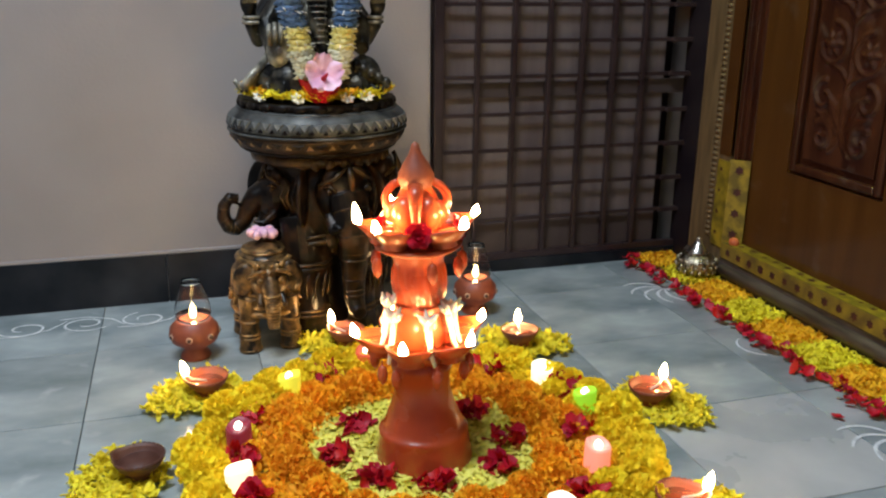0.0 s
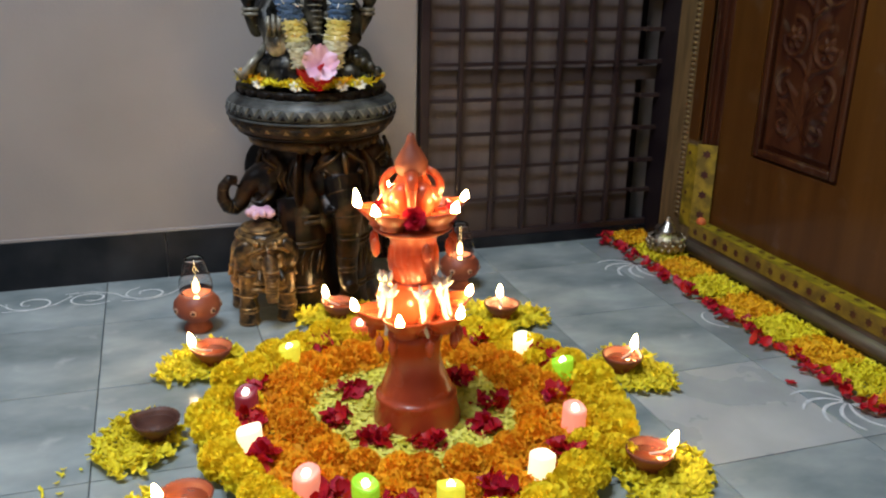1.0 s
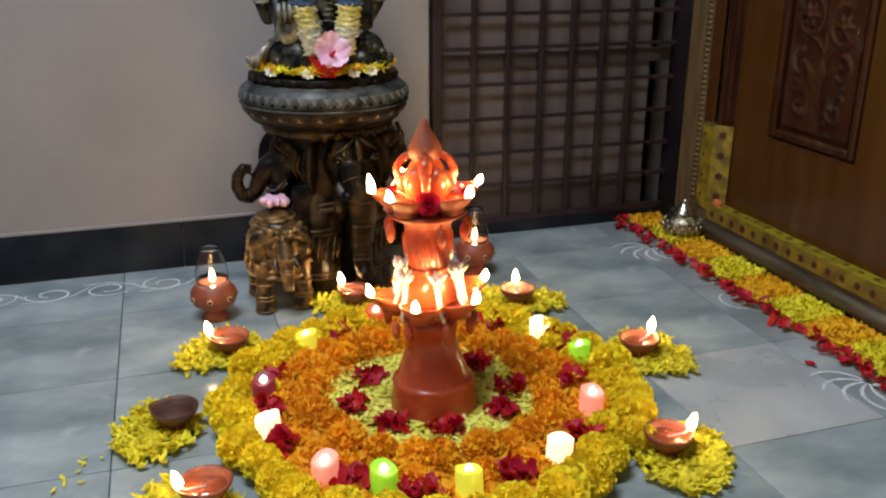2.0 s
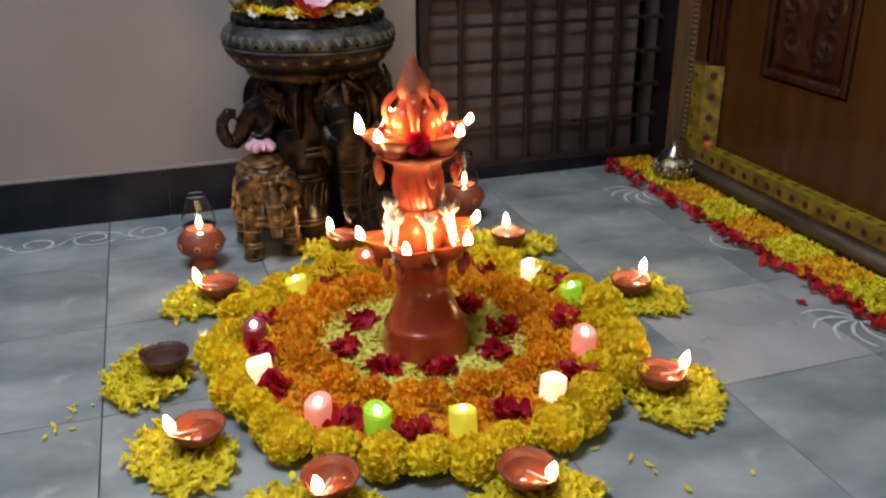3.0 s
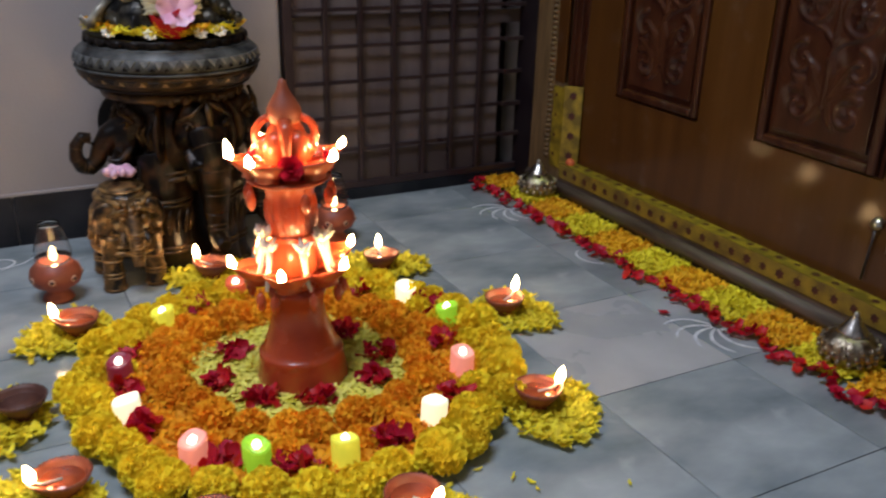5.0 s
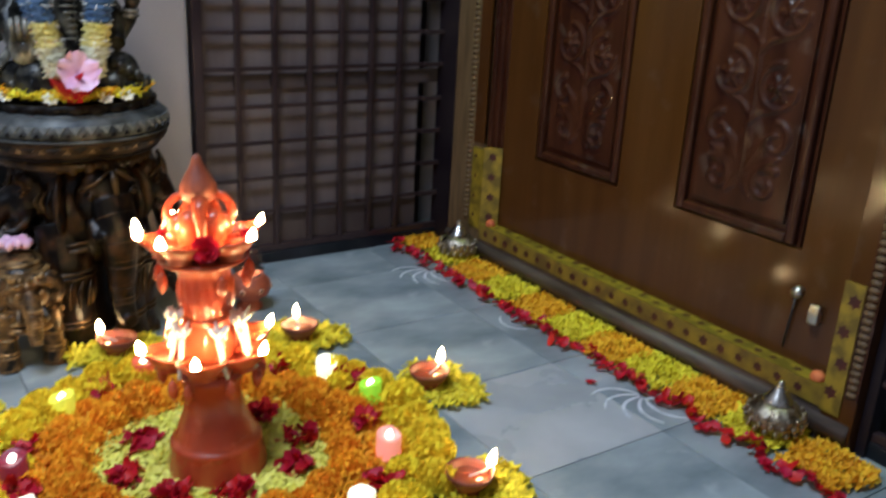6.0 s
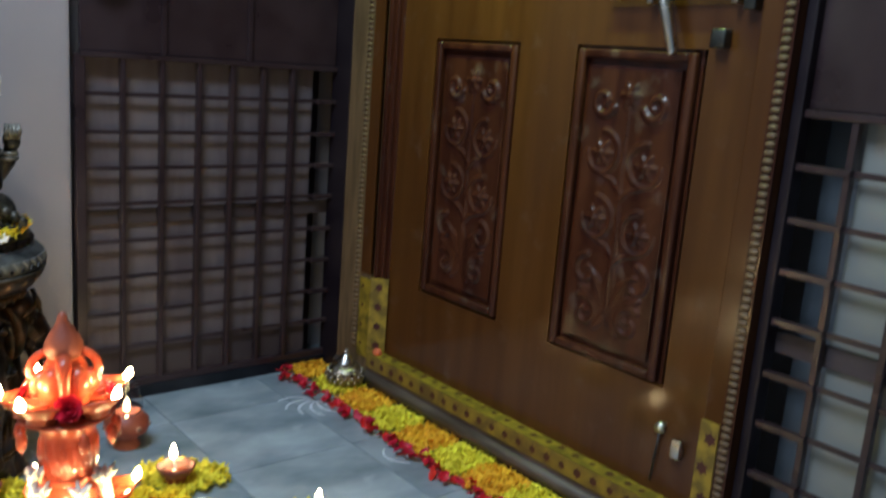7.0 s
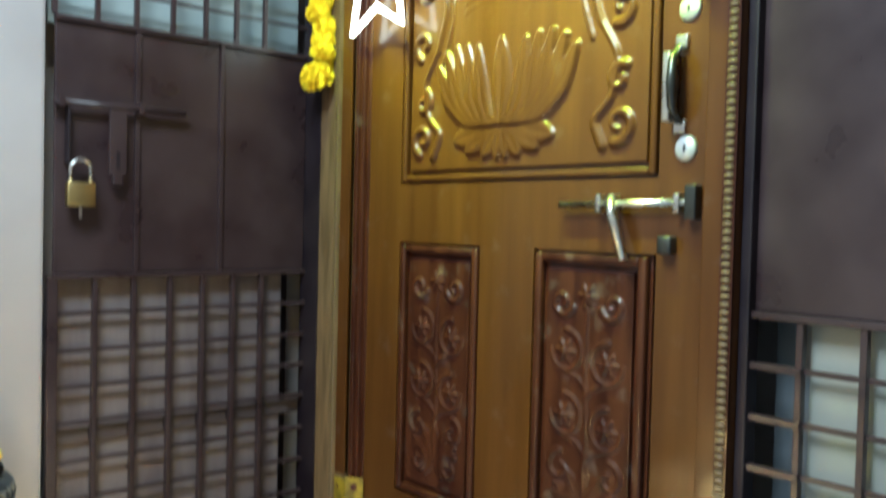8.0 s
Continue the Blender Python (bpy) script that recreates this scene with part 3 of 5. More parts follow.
def panel(y0, y1, z0, z1, inset, field, material, label):
    """A sunk panel with a moulded border; y0 is the larger y."""
    p = part("panel", B(LEAF_X + 0.012, LEAF_X + 0.022, y1, y0, z0, z1), material, door, label, world=True, smooth=False)
    ring = bmesh.new()
    w = inset * 0.5
    gap = 0.006
    ya, yb, za, zb = y0 - gap, y1 + gap, z0 + gap, z1 - gap
    for a, b, c, d in ((ya - w, ya, za, zb), (yb, yb + w, za, zb), (yb + w, ya - w, za, za + w), (yb + w, ya - w, zb - w, zb)):
        box(ring, LEAF_X - 0.004, LEAF_X + 0.013, a, b, c, d, bev=0.005)
    part("moulding", ring, material, p, world=True)
    fw, fh = (y0 - y1) - 2 * inset, (z1 - z0) - 2 * inset
    part("field", B(LEAF_X + 0.004, LEAF_X + 0.013, y1 + inset, y0 - inset, z0 + inset, z1 - inset, bev=0.003), material, p, world=True, smooth=False)
    carved("carving", y0 - inset - 0.004, z0 + inset + 0.004, fw, fh, LEAF_X + 0.0035, field(fw - 0.008, fh - 0.008), material, p, "carved scrolls and flowers")
    return p


panel(0.452, 0.172, 0.305, 0.911, 0.036, vine_field, WOODRED, "narrow carved flower panel")
panel(0.013, -0.27, 0.302, 0.911, 0.036, vine_field, WOODRED, "narrow carved flower panel")
panel(0.452, -0.283, 1.049, 1.88, 0.03, lotus_field, WOOD, "wide panel with a carved lotus")

frame_l = bmesh.new()
box(frame_l, JAMB_X, 1.0, 0.612, 0.752, 0, 2.2, bev=0.002)
part("jamb", frame_l, WOODTAN, door, "worn tan outer jamb", world=True, smooth=False)
steps = bmesh.new()
for x, y0, y1 in ((0.931, 0.6, 0.63), (0.942, 0.589, 0.62), (0.953, 0.578, 0.61)):
    box(steps, x - 0.006, x + 0.03, y0, y1, 0.1, 2.16, bev=0.003)
part("jamb_board", B(JAMB_X - 0.0025, JAMB_X + 0.01, 0.612, 0.653, 0.31, 2.19, bev=0.001), WOOD, door, "varnished inner jamb board", world=True, smooth=False)
part("jamb_moulding", steps, WOODRED, door, "dark stepped jamb moulding", world=True)
part("jamb", B(JAMB_X, 1.0, -0.455, -0.396, 0, 2.2, bev=0.002), WOOD, door, "varnished jamb", world=True, smooth=False)
part("lintel", B(JAMB_X, 1.0, -0.396, 0.612, 2.1, 2.2, bev=0.003), WOOD, door, world=True, smooth=False)
sill = bmesh.new()
box(sill, JAMB_X, 1.0, -0.396, 0.612, 0.0, 0.1, bev=0.004)
part("threshold", sill, SILLWOOD, door, "worn wooden threshold", world=True, smooth=False)
part("threshold_step", tube(bmesh.new(), [(JAMB_X + 0.004, -0.45, 0.036), (JAMB_X + 0.004, 0.75, 0.036)], 0.018, 10), SILLWOOD, door, "rounded lower moulding of the threshold", world=True)
bead_mesh = mesh_of(lathe(bmesh.new(), [(0.001, -0.0055), (0.005, -0.004), (0.0065, 0.0), (0.005, 0.004), (0.001, 0.0055)], 8), "bead", WOODTAN)
for y in (0.67, -0.443):
    part("bead_channel", B(JAMB_X - 0.002, JAMB_X + 0.004, y - 0.012, y + 0.012, 0.1, 2.19), WOODRED if y < 0 else WOODTAN, door, world=True, smooth=False)
    for k in range(118):
        o = new("bead", bead_mesh)
        o.parent = door
        o.location = Vector((JAMB_X - 0.0025, y, 0.11 + k * 0.0132)) - door.location
        o.scale = (1, 1.5, 1)

# printed yellow strips round the door's foot
strips = thing("printed_strip", "yellow strip printed with dark red flowers round the door's foot", "decoration", (0.91, 0.1, 0.1))
part("band", B(JAMB_X - 0.0035, JAMB_X - 0.001, 0.604, 0.652, 0.088, 0.298), STRIP, strips, world=True, smooth=False)
q = bmesh.new()
q.faces.new([q.verts.new(p) for p in ((JAMB_X - 0.004, 0.606, 0.1), (LEAF_X - 0.006, 0.571, 0.1), (LEAF_X - 0.006, 0.571, 0.305), (JAMB_X - 0.004, 0.606, 0.305))])
part("band", q, STRIP, strips, world=True, smooth=False)
part("band", B(JAMB_X - 0.0035, JAMB_X - 0.001, -0.43, -0.394, 0.062, 0.296), STRIP, strips, world=True, smooth=False)
part("band", B(JAMB_X - 0.003, LEAF_X, -0.394, 0.604, 0.1005, 0.103), STRIP, strips, world=True, smooth=False)
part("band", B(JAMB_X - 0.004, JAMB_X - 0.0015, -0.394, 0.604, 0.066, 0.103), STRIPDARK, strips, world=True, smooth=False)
mb = bmesh.new()
cv = mb.verts.new((0, 0, 0))
ring = [mb.verts.new((0, math.cos(a) * r, math.sin(a) * r)) for a, r in ((2 * math.pi * k / 12, 0.009 if k % 2 else 0.0055) for k in range(12))]
for k in range(12):
    mb.faces.new((cv, ring[k], ring[(k + 1) % 12]))
motif_mesh = mesh_of(mb, "motif", MOTIF, False)


def motif(x, y, z, s=1.0, ry=0.0, rz=0.0):
    o = new("motif", motif_mesh)
    o.parent = strips
    o.matrix_basis = Matrix.Translation(-strips.location) @ pose(x, y, z, 0, ry, rz) @ Matrix.Scale(s, 4)


rng = random.Random(4)
for k in range(23):
    y = 0.575 - k * 0.042
    motif(JAMB_X - 0.0045, y, 0.083, 1.1 + 0.35 * rng.random())
    motif(LEAF_X - 0.015 + rng.uniform(-0.004, 0.004), y - 0.02 + rng.uniform(-0.006, 0.006), 0.1038, rng.uniform(0.8, 1.25), 90, rng.uniform(0, 40))
for k in range(4):
    motif(JAMB_X - 0.004, -0.412 + 0.004 * (-1) ** k, 0.1 + k * 0.055, 1.5)
    motif(JAMB_X - 0.004, 0.637, 0.12 + k * 0.052, 0.7)
    motif(0.9255, 0.5865, 0.125 + k * 0.052, 1.3, 0, 43)
for y in (0.578, -0.372):
    part("vermilion_mark", ball(bmesh.new(), (JAMB_X + 0.012, y, 0.108), (0.012, 0.014, 0.012), n=10), VERMIL, strips, "orange vermilion smear", world=True)

# fittings on the leaf
pull = part("door_handle", tube(bmesh.new(), [(LEAF_X - 0.012, -0.326, 1.145), (LEAF_X - 0.035, -0.328, 1.17), (LEAF_X - 0.042, -0.33, 1.21), (LEAF_X - 0.035, -0.328, 1.25), (LEAF_X - 0.012, -0.326, 1.277)], [0.006, 0.008, 0.009, 0.008, 0.006], 12), DARKMETAL, door, "curved dark pull handle", world=True)
part("side_plate", B(LEAF_X - 0.034, LEAF_X - 0.002, -0.321, -0.306, 1.145, 1.266, bev=0.003), CHROME, pull, "bright steel side plate", world=True)
for z in (1.137, 1.285):
    part("end_plate", B(LEAF_X - 0.008, LEAF_X + 0.001, -0.338, -0.314, z - 0.012, z + 0.012, bev=0.002), CHROME, pull, "steel end plate", world=True)
for z in (1.099, 1.342):
    lb = lathe(bmesh.new(), [(0.001, 0.007), (0.019, 0.006), (0.023, 0.0)], 24, m=Matrix.Translation((LEAF_X, -0.338, z)) @ pose(0, 0, 0, 0, -90, 0))
    cover = part("lock_cover", lb, PALEENAMEL, door, "round steel lock cover", world=True)
    part("keyhole", B(LEAF_X - 0.0085, LEAF_X - 0.006, -0.34, -0.336, z - 0.006, z + 0.006), DARKMETAL, cover, world=True, smooth=False)
rod = part("sliding_bolt", tube(bmesh.new(), [(LEAF_X - 0.014, -0.066, 1.0), (LEAF_X - 0.014, -0.36, 1.005)], 0.007, 12), CHROME, door, "steel sliding bolt", world=True)
part("hasp", tube(bmesh.new(), [(LEAF_X - 0.022, -0.195, 1.012), (LEAF_X - 0.026, -0.2, 0.985), (LEAF_X - 0.028, -0.232, 0.9)], [0.012, 0.011, 0.008], 8), CHROME, rod, "hinged steel hasp", world=True)
for y in (-0.165, -0.195, -0.335):
    part("bracket", B(LEAF_X - 0.024, LEAF_X, y - 0.006, y + 0.006, 0.986, 1.02, bev=0.002), CHROME, rod, world=True)
part("end_socket", B(LEAF_X - 0.022, LEAF_X, -0.372, -0.35, 0.975, 1.035, bev=0.003), DARKMETAL, rod, "dark end socket", world=True)
part("staple", B(LEAF_X - 0.022, LEAF_X, -0.325, -0.297, 0.913, 0.945, bev=0.004), DARKMETAL, rod, "dark staple for the hasp", world=True)
low = part("foot_bolt", lathe(bmesh.new(), [(0.001, 0.012), (0.01, 0.01), (0.012, 0.0)], 16, m=Matrix.Translation((LEAF_X, -0.292, 0.232)) @ pose(0, 0, 0, 0, -90, 0)), CHROME, door, "round steel knob near the door's foot", world=True)
part("rod", tube(bmesh.new(), [(LEAF_X - 0.006, -0.292, 0.225), (LEAF_X - 0.006, -0.284, 0.125)], 0.0018, 8), DARKMETAL, low, world=True)
part("catch", B(LEAF_X - 0.016, LEAF_X, -0.345, -0.325, 0.19, 0.225, bev=0.003), CHROME, low, world=True)

# star light and the garland on the frame
star = thing("star_light", "white glowing star-shaped light on the door frame", "lamp", (JAMB_X - 0.012, 0.502, 1.558))
sp = [((0.165 if k % 2 == 0 else 0.08) * math.sin(math.pi * k / 5), (0.165 if k % 2 == 0 else 0.08) * math.cos(math.pi * k / 5)) for k in range(11)]
part("outline", tube(bmesh.new(), [(0, a, b) for a, b in sp], 0.0085, 8), STARGLOW, star)
garland = thing("door_garland", "hanging string of yellow marigolds beside the door", "garland", (JAMB_X - 0.025, 0.715, 1.3))


# ---- flowers ----
def marigold(seed, r=0.033):
    """One ruffled flower head: a crinkled round core with many small curled petals standing out of it."""
    rg = np.random.default_rng(seed)
    bm = bmesh.new()
    c = Vector((0, 0, r * 0.74))
    bmesh.ops.create_icosphere(bm, subdivisions=3, radius=1)
    off = Vector((seed * 3.1, seed * 1.7, 0))
    for v in bm.verts:
        d = v.co.normalized()
        bump = 0.1 * noise.noise(d * 3.2 + off) + 0.12 * abs(noise.noise(d * 7.5 + off)) + 0.07 * abs(noise.noise(d * 15 + off))
        v.co = c + Vector((d.x, d.y, d.z * 0.82)) * r * (0.78 + bump * 0.7)
    n = 230
    for i in range(n):
        f = (i + 0.5) / n
        th = math.acos(1 - 1.6 * f)
        ph = i * 2.399963 + rg.uniform(-0.2, 0.2)
        d = Vector((math.sin(th) * math.cos(ph), math.sin(th) * math.sin(ph), math.cos(th)))
        side = d.cross(Vector((0, 0, 1)))
        side = side.normalized() if side.length > 1e-3 else Vector((1, 0, 0))
        tw = rg.uniform(-1.6, 1.6)
        up = side.cross(d)
        s2, u2 = side * math.cos(tw) + up * math.sin(tw), up * math.cos(tw) - side * math.sin(tw)
        base = c + Vector((d.x, d.y, d.z * 0.82)) * r * 0.72
        ln, wd = r * rg.uniform(0.24, 0.36), r * rg.uniform(0.13, 0.2)
        bend = rg.uniform(-0.5, 0.5)
        rows = []
        for g, w in ((0.0, 0.35), (0.65, 0.85), (1.0, 1.0)):
            o = base + d * ln * g + u2 * ln * bend * g * g
            rip = rg.uniform(-0.25, 0.25) * wd
            rows.append([bm.verts.new(o + s2 * wd * w * q + u2 * wd * w * (0.45 if k % 2 else -0.2) + d * (rip if k == 1 else -0.3 * wd * abs(q) * g)) for k, q in enumerate((-1, -0.35, 0.35, 1))])
        for a, b in zip(rows, rows[1:]):
            for k in range(3):
                bm.faces.new((a[k], a[k + 1], b[k + 1], b[k]))
    return bm


YM = [mesh_of(marigold(k, 0.034), "marigold_head", YELLOWM) for k in range(4)]
OM = [mesh_of(marigold(10 + k, 0.029), "marigold_head", ORANGEM) for k in range(4)]


def flower_at(meshes, x, y, z, s, rg, label, group, tilt=25):
    o = new("marigold_flower", meshes[rg.randrange(len(meshes))])
    o.matrix_world = pose(x, y, z, rg.uniform(-tilt, tilt), rg.uniform(-tilt, tilt), rg.uniform(0, 360)) @ Matrix.Scale(s, 4)
    return tagged(o, label, "flower", group)


CANDLES = (("yellow", -0.172, 0.246), ("purple", -0.267, 0.093), ("white", -0.274, -0.029), ("pink", -0.213, -0.169), ("green", -0.139, -0.217), ("yellow", -0.027, -0.256),
           ("white", 0.126, -0.218), ("pink", 0.233, -0.109), ("green", 0.289, 0.054), ("white", 0.261, 0.165), ("red", -0.024, 0.314))

rg = random.Random(11)
CX, CY = -0.002, 0.01
N_OUT = 34
for k in range(N_OUT):
    a = 2 * math.pi * (k + rg.uniform(-0.15, 0.15)) / N_OUT
    r = 0.333 + rg.uniform(-0.008, 0.008)
    flower_at(YM, CX + r * math.cos(a), CY + r * math.sin(a), 0.004, rg.uniform(0.92, 1.12), rg, "full yellow marigold head in the outer ring", "yellow marigold ring")
for k in range(24):
    a = 2 * math.pi * (k + 0.5 + rg.uniform(-0.2, 0.2)) / 24
    if math.sin(a) > 0.1 or math.cos(a) > 0.5:
        r = 0.292 + rg.uniform(-0.008, 0.008)
        flower_at(YM, CX + r * math.cos(a), CY + r * math.sin(a), 0.003, rg.uniform(0.75, 0.92), rg, "yellow marigold head inside the outer ring", "yellow marigold ring")
for k in range(25):
    a = 2 * math.pi * (k + rg.uniform(-0.15, 0.15)) / 25
    r = 0.198 + rg.uniform(-0.007, 0.007)
    flower_at(OM, CX + 0.004 + r * math.cos(a), CY + 0.02 + r * math.sin(a), 0.004, rg.uniform(0.9, 1.12), rg, "full orange marigold head in the inner ring", "orange marigold ring")

for k in range(29):
    a = 2 * math.pi * (k + rg.uniform(-0.2, 0.2)) / 29
    x, y = CX + 0.247 * math.cos(a), CY + 0.012 + 0.251 * math.sin(a)
    if min(math.hypot(x - q[1], y - q[2]) for q in CANDLES) > 0.036:
        flower_at(OM, x, y, 0.002, rg.uniform(0.78, 0.98), rg, "small orange marigold head in the petal bed", "orange marigold ring")
polar = lambda x, y: (math.hypot(x - CX, y - CY), math.atan2(y - CY, x - CX))
heap("petal_bed", scatter(7500, 1, lambda x, y: 0.17 < polar(x, y)[0] < 0.318, (-0.32, 0.32, -0.32, 0.33), lambda x, y: 0.019), 0.019, 0.01, ORANGEP,
     "ring bed of loose orange marigold petals", "petals", 1, tilt=60)
heap("petal_bed", scatter(6400, 2, lambda x, y: math.hypot(x - 0.002, y - 0.03) < 0.185, (-0.2, 0.2, -0.17, 0.23), lambda x, y: 0.015), 0.019, 0.009, CENTREP,
     "round bed of pale green-yellow petals under the lamp", "petals", 2, tilt=24)

# clumps of dark red rose petals
ROSES = ((-0.127, 0.016), (-0.087, -0.053), (-0.007, -0.092), (0.093, -0.068), (0.134, -0.001), (-0.085, 0.101), (0.107, 0.096), (-0.27, -0.072), (-0.179, -0.196),
         (-0.099, -0.246), (0.049, -0.239), (0.182, -0.179), (0.249, -0.015), (0.283, 0.117), (0.188, 0.231), (-0.107, 0.278), (-0.239, 0.166), (-0.268, 0.032))
for k, (x, y) in enumerate(ROSES):
    heap("rose_petals", scatter(24, 40 + k, lambda a, b: ((a - x) ** 2 + (b - y) ** 2) < 0.025 ** 2, (x - 0.03, x + 0.03, y - 0.03, y + 0.03), lambda a, b: 0.034 if math.hypot(x, y) > 0.17 else 0.026), 0.027, 0.021, REDP,
         "clump of crumpled dark red rose petals", "petals", 60 + k, tilt=55, curl=0.6, group="rose petal clumps")


# ---- flames, clay lamps and candles ----
def flame_bm(h=0.03, r=0.007, lean=0.0):
    bm = bmesh.new()
    lathe(bm, [(0.001, 0), (r * 0.6, h * 0.06), (r * 0.95, h * 0.2), (r, h * 0.36), (r * 0.84, h * 0.58), (r * 0.55, h * 0.8), (r * 0.25, h * 0.94), (0.0003, h)], 12)
    for v in bm.verts:
        v.co.x += lean * (v.co.z / h) ** 2
    return bm


def bowl_bm(r, h, spout=0.15, n=36):
    """A clay saucer with a pinched lip towards +x."""
    prof = [(r * 0.45, 0), (r * 0.55, h * 0.06), (r * 0.5, h * 0.22), (r * 0.8, h * 0.55), (r * 0.98, h * 0.86), (r * 1.02, h), (r * 0.93, h * 1.0),
            (r * 0.86, h * 0.85), (r * 0.7, h * 0.6), (r * 0.3, h * 0.48)]

    def wave(a, i):
        d = math.atan2(math.sin(a), math.cos(a))
        return 1 + (spout * math.exp(-(d / 0.33) ** 2) - 0.05 * math.exp(-((abs(d) - 0.75) / 0.3) ** 2)) * (0 if i < 3 else min(1, (i - 2) / 3) if i < 8 else 0.6)
    return lathe(bmesh.new(), prof, n, wave=wave)


def diya(label, r=0.037, h=0.034, lit=True, clay=CLAY, flame=0.028):
    d = thing("clay_lamp", label, "oil lamp", group="clay lamps round the flowers")
    part("bowl", bowl_bm(r, h), clay, d)
    ob = bmesh.new()
    lathe(ob, [(r * 0.001, h * 0.72), (r * 0.78, h * 0.72), (r * 0.78, h * 0.7)], 24)
    part("oil", ob, OIL if lit else CLAYDARK, d)
    rim = bmesh.new()
    for k in range(30):
        a = 2 * math.pi * k / 30
        if abs(math.atan2(math.sin(a), math.cos(a))) > 0.7:
            ball(rim, (r * 0.98 * math.cos(a), r * 0.98 * math.sin(a), h * 1.0), (r * 0.05, r * 0.05, h * 0.05), n=6)
    part("beaded_rim", rim, clay, d)
    if lit:
        part("wick", tube(bmesh.new(), [(0, 0, h * 0.74), (r * 0.7, 0, h * 0.8), (r * 1.0, 0, h * 1.1)], 0.0022, 6), COTTON, d)
        fl = flame_bm(flame, 0.007, 0.005)
        fl.transform(Matrix.Translation((r * 0.96, 0, h * 1.0)))
        part("flame", fl, FLAME, d, "bright yellow flame")
    return d


first = diya("small red clay oil lamp burning on yellow petals")
LAMPS = ((-0.376, -0.163, 190), (-0.227, -0.323, 235), (0.01, -0.388, -60), (0.292, -0.243, -5), (0.416, 0.058, 25), (0.291, 0.347, 75), (-0.039, 0.445, 130), (-0.308, 0.296, 165))
first.matrix_basis = pose(LAMPS[0][0], LAMPS[0][1], 0.014, 0, 0, LAMPS[0][2])
for x, y, a in LAMPS[1:]:
    copy_thing(first, pose(x, y, 0.014, rg.uniform(-3, 3), rg.uniform(-3, 3), a))
unlit = diya("unlit dark brown clay oil lamp on lime petals", lit=False, clay=CLAYDARK)
unlit.matrix_basis = pose(-0.411, 0.054, 0.014, 0, 0, 150)

FANS = [(x, y) for x, y, a in LAMPS] + [(-0.411, 0.054)]
for k, (x, y) in enumerate(FANS):
    d = math.hypot(x, y)
    ux, uy = x / d, y / d
    fx, fy = x + ux * 0.028, y + uy * 0.028

    def in_fan(a, b, fx=fx, fy=fy, ux=ux, uy=uy, d=d):
        s, t = (a - fx) * ux + (b - fy) * uy, -(a - fx) * uy + (b - fy) * ux
        e = (s / 0.07) ** 2 + (t / (0.098 + 0.1 * min(s, 0.05))) ** 2
        return e < 0.75 + 0.25 * math.sin(a * 190 + b * 130) and math.hypot(a, b - 0.01) > 0.33
    heap("petal_fan", scatter(820, 90 + k, in_fan, (fx - 0.14, fx + 0.14, fy - 0.14, fy + 0.14), lambda a, b: 0.013), 0.019, 0.008, LIME,
         "fan of loose yellow-green petals under a clay lamp", "petals", 120 + k, tilt=45, group="petal fans")
heap("scattered_petals", [(-0.62 + 0.13 * rg.random(), -0.06 + 0.08 * rg.random(), 0.003) for k in range(9)] + [(-0.5 + 0.9 * rg.random(), -0.46 + 0.14 * rg.random(), 0.003) for k in range(14)],
     0.015, 0.006, LIME, "few stray yellow petals on the slabs", "petals", 77, tilt=12)


def candle(colour, label, r=0.0195, h=0.042):
    c = thing("led_candle", label, "candle", group="small candles among the flowers")
    bm = bmesh.new()
    lathe(bm, [(r * 0.99, 0), (r, 0.002), (r, h * 0.9), (r * 0.97, h), (r * 0.86, h * 1.0), (r * 0.78, h * 0.93), (r * 0.2, h * 0.9)], 28)
    for v in bm.verts:
        if v.co.z > h * 0.85:
            a = math.atan2(v.co.y, v.co.x)
            v.co.z += h * 0.1 * math.sin(a) + h * 0.03 * math.sin(3 * a)
    part("wax_body", bm, WAX[colour], c)
    fb = flame_bm(0.014, 0.0066)
    fb.transform(Matrix.Translation((0, 0, h * 0.82)))
    part("led_flame", fb, LEDFLAME, c, "small glowing plastic flame")
    return c


made = {}
for colour, x, y in CANDLES:
    m = pose(x, y, 0.014, rg.uniform(-3, 3), rg.uniform(-3, 3), rg.uniform(0, 360))
    if colour in made:
        copy_thing(made[colour], m)
    else:
        made[colour] = candle(colour, "lit " + colour + " battery candle among marigold petals")
        made[colour].matrix_basis = m


# ---- the tall clay lamp in the middle ----
tower = thing("tiered_clay_lamp", "tall red clay lamp with two tiers of burning oil bowls", "oil lamp", (0, 0, 0.008))
tower.rotation_euler = (-0.0092, -0.029, 0)
part("foot", lathe(bmesh.new(), [(0.07, 0), (0.073, 0.004), (0.0725, 0.012), (0.0675, 0.042), (0.0665, 0.05), (0.067, 0.055), (0.0645, 0.059), (0.0615, 0.06), (0.058, 0.069), (0.052, 0.084), (0.0458, 0.1), (0.042, 0.116), (0.0402, 0.13), (0.0412, 0.143), (0.0448, 0.156), (0.0445, 0.166), (0.03, 0.176)], 48), CLAYGLOSS, tower, "bell-shaped red foot")
part("lower_tray", lathe(bmesh.new(), [(0.038, 0.168), (0.043, 0.172), (0.047, 0.18), (0.048, 0.184), (0.043, 0.185), (0.034, 0.183)], 40), CLAYGLOSS, tower)
part("lower_body", lathe(bmesh.new(), [(0.032, 0.182), (0.038, 0.2), (0.041, 0.218), (0.04, 0.234), (0.036, 0.244), (0.0345, 0.248), (0.037, 0.252), (0.037, 0.256)], 40), CLAYGLOSS, tower)
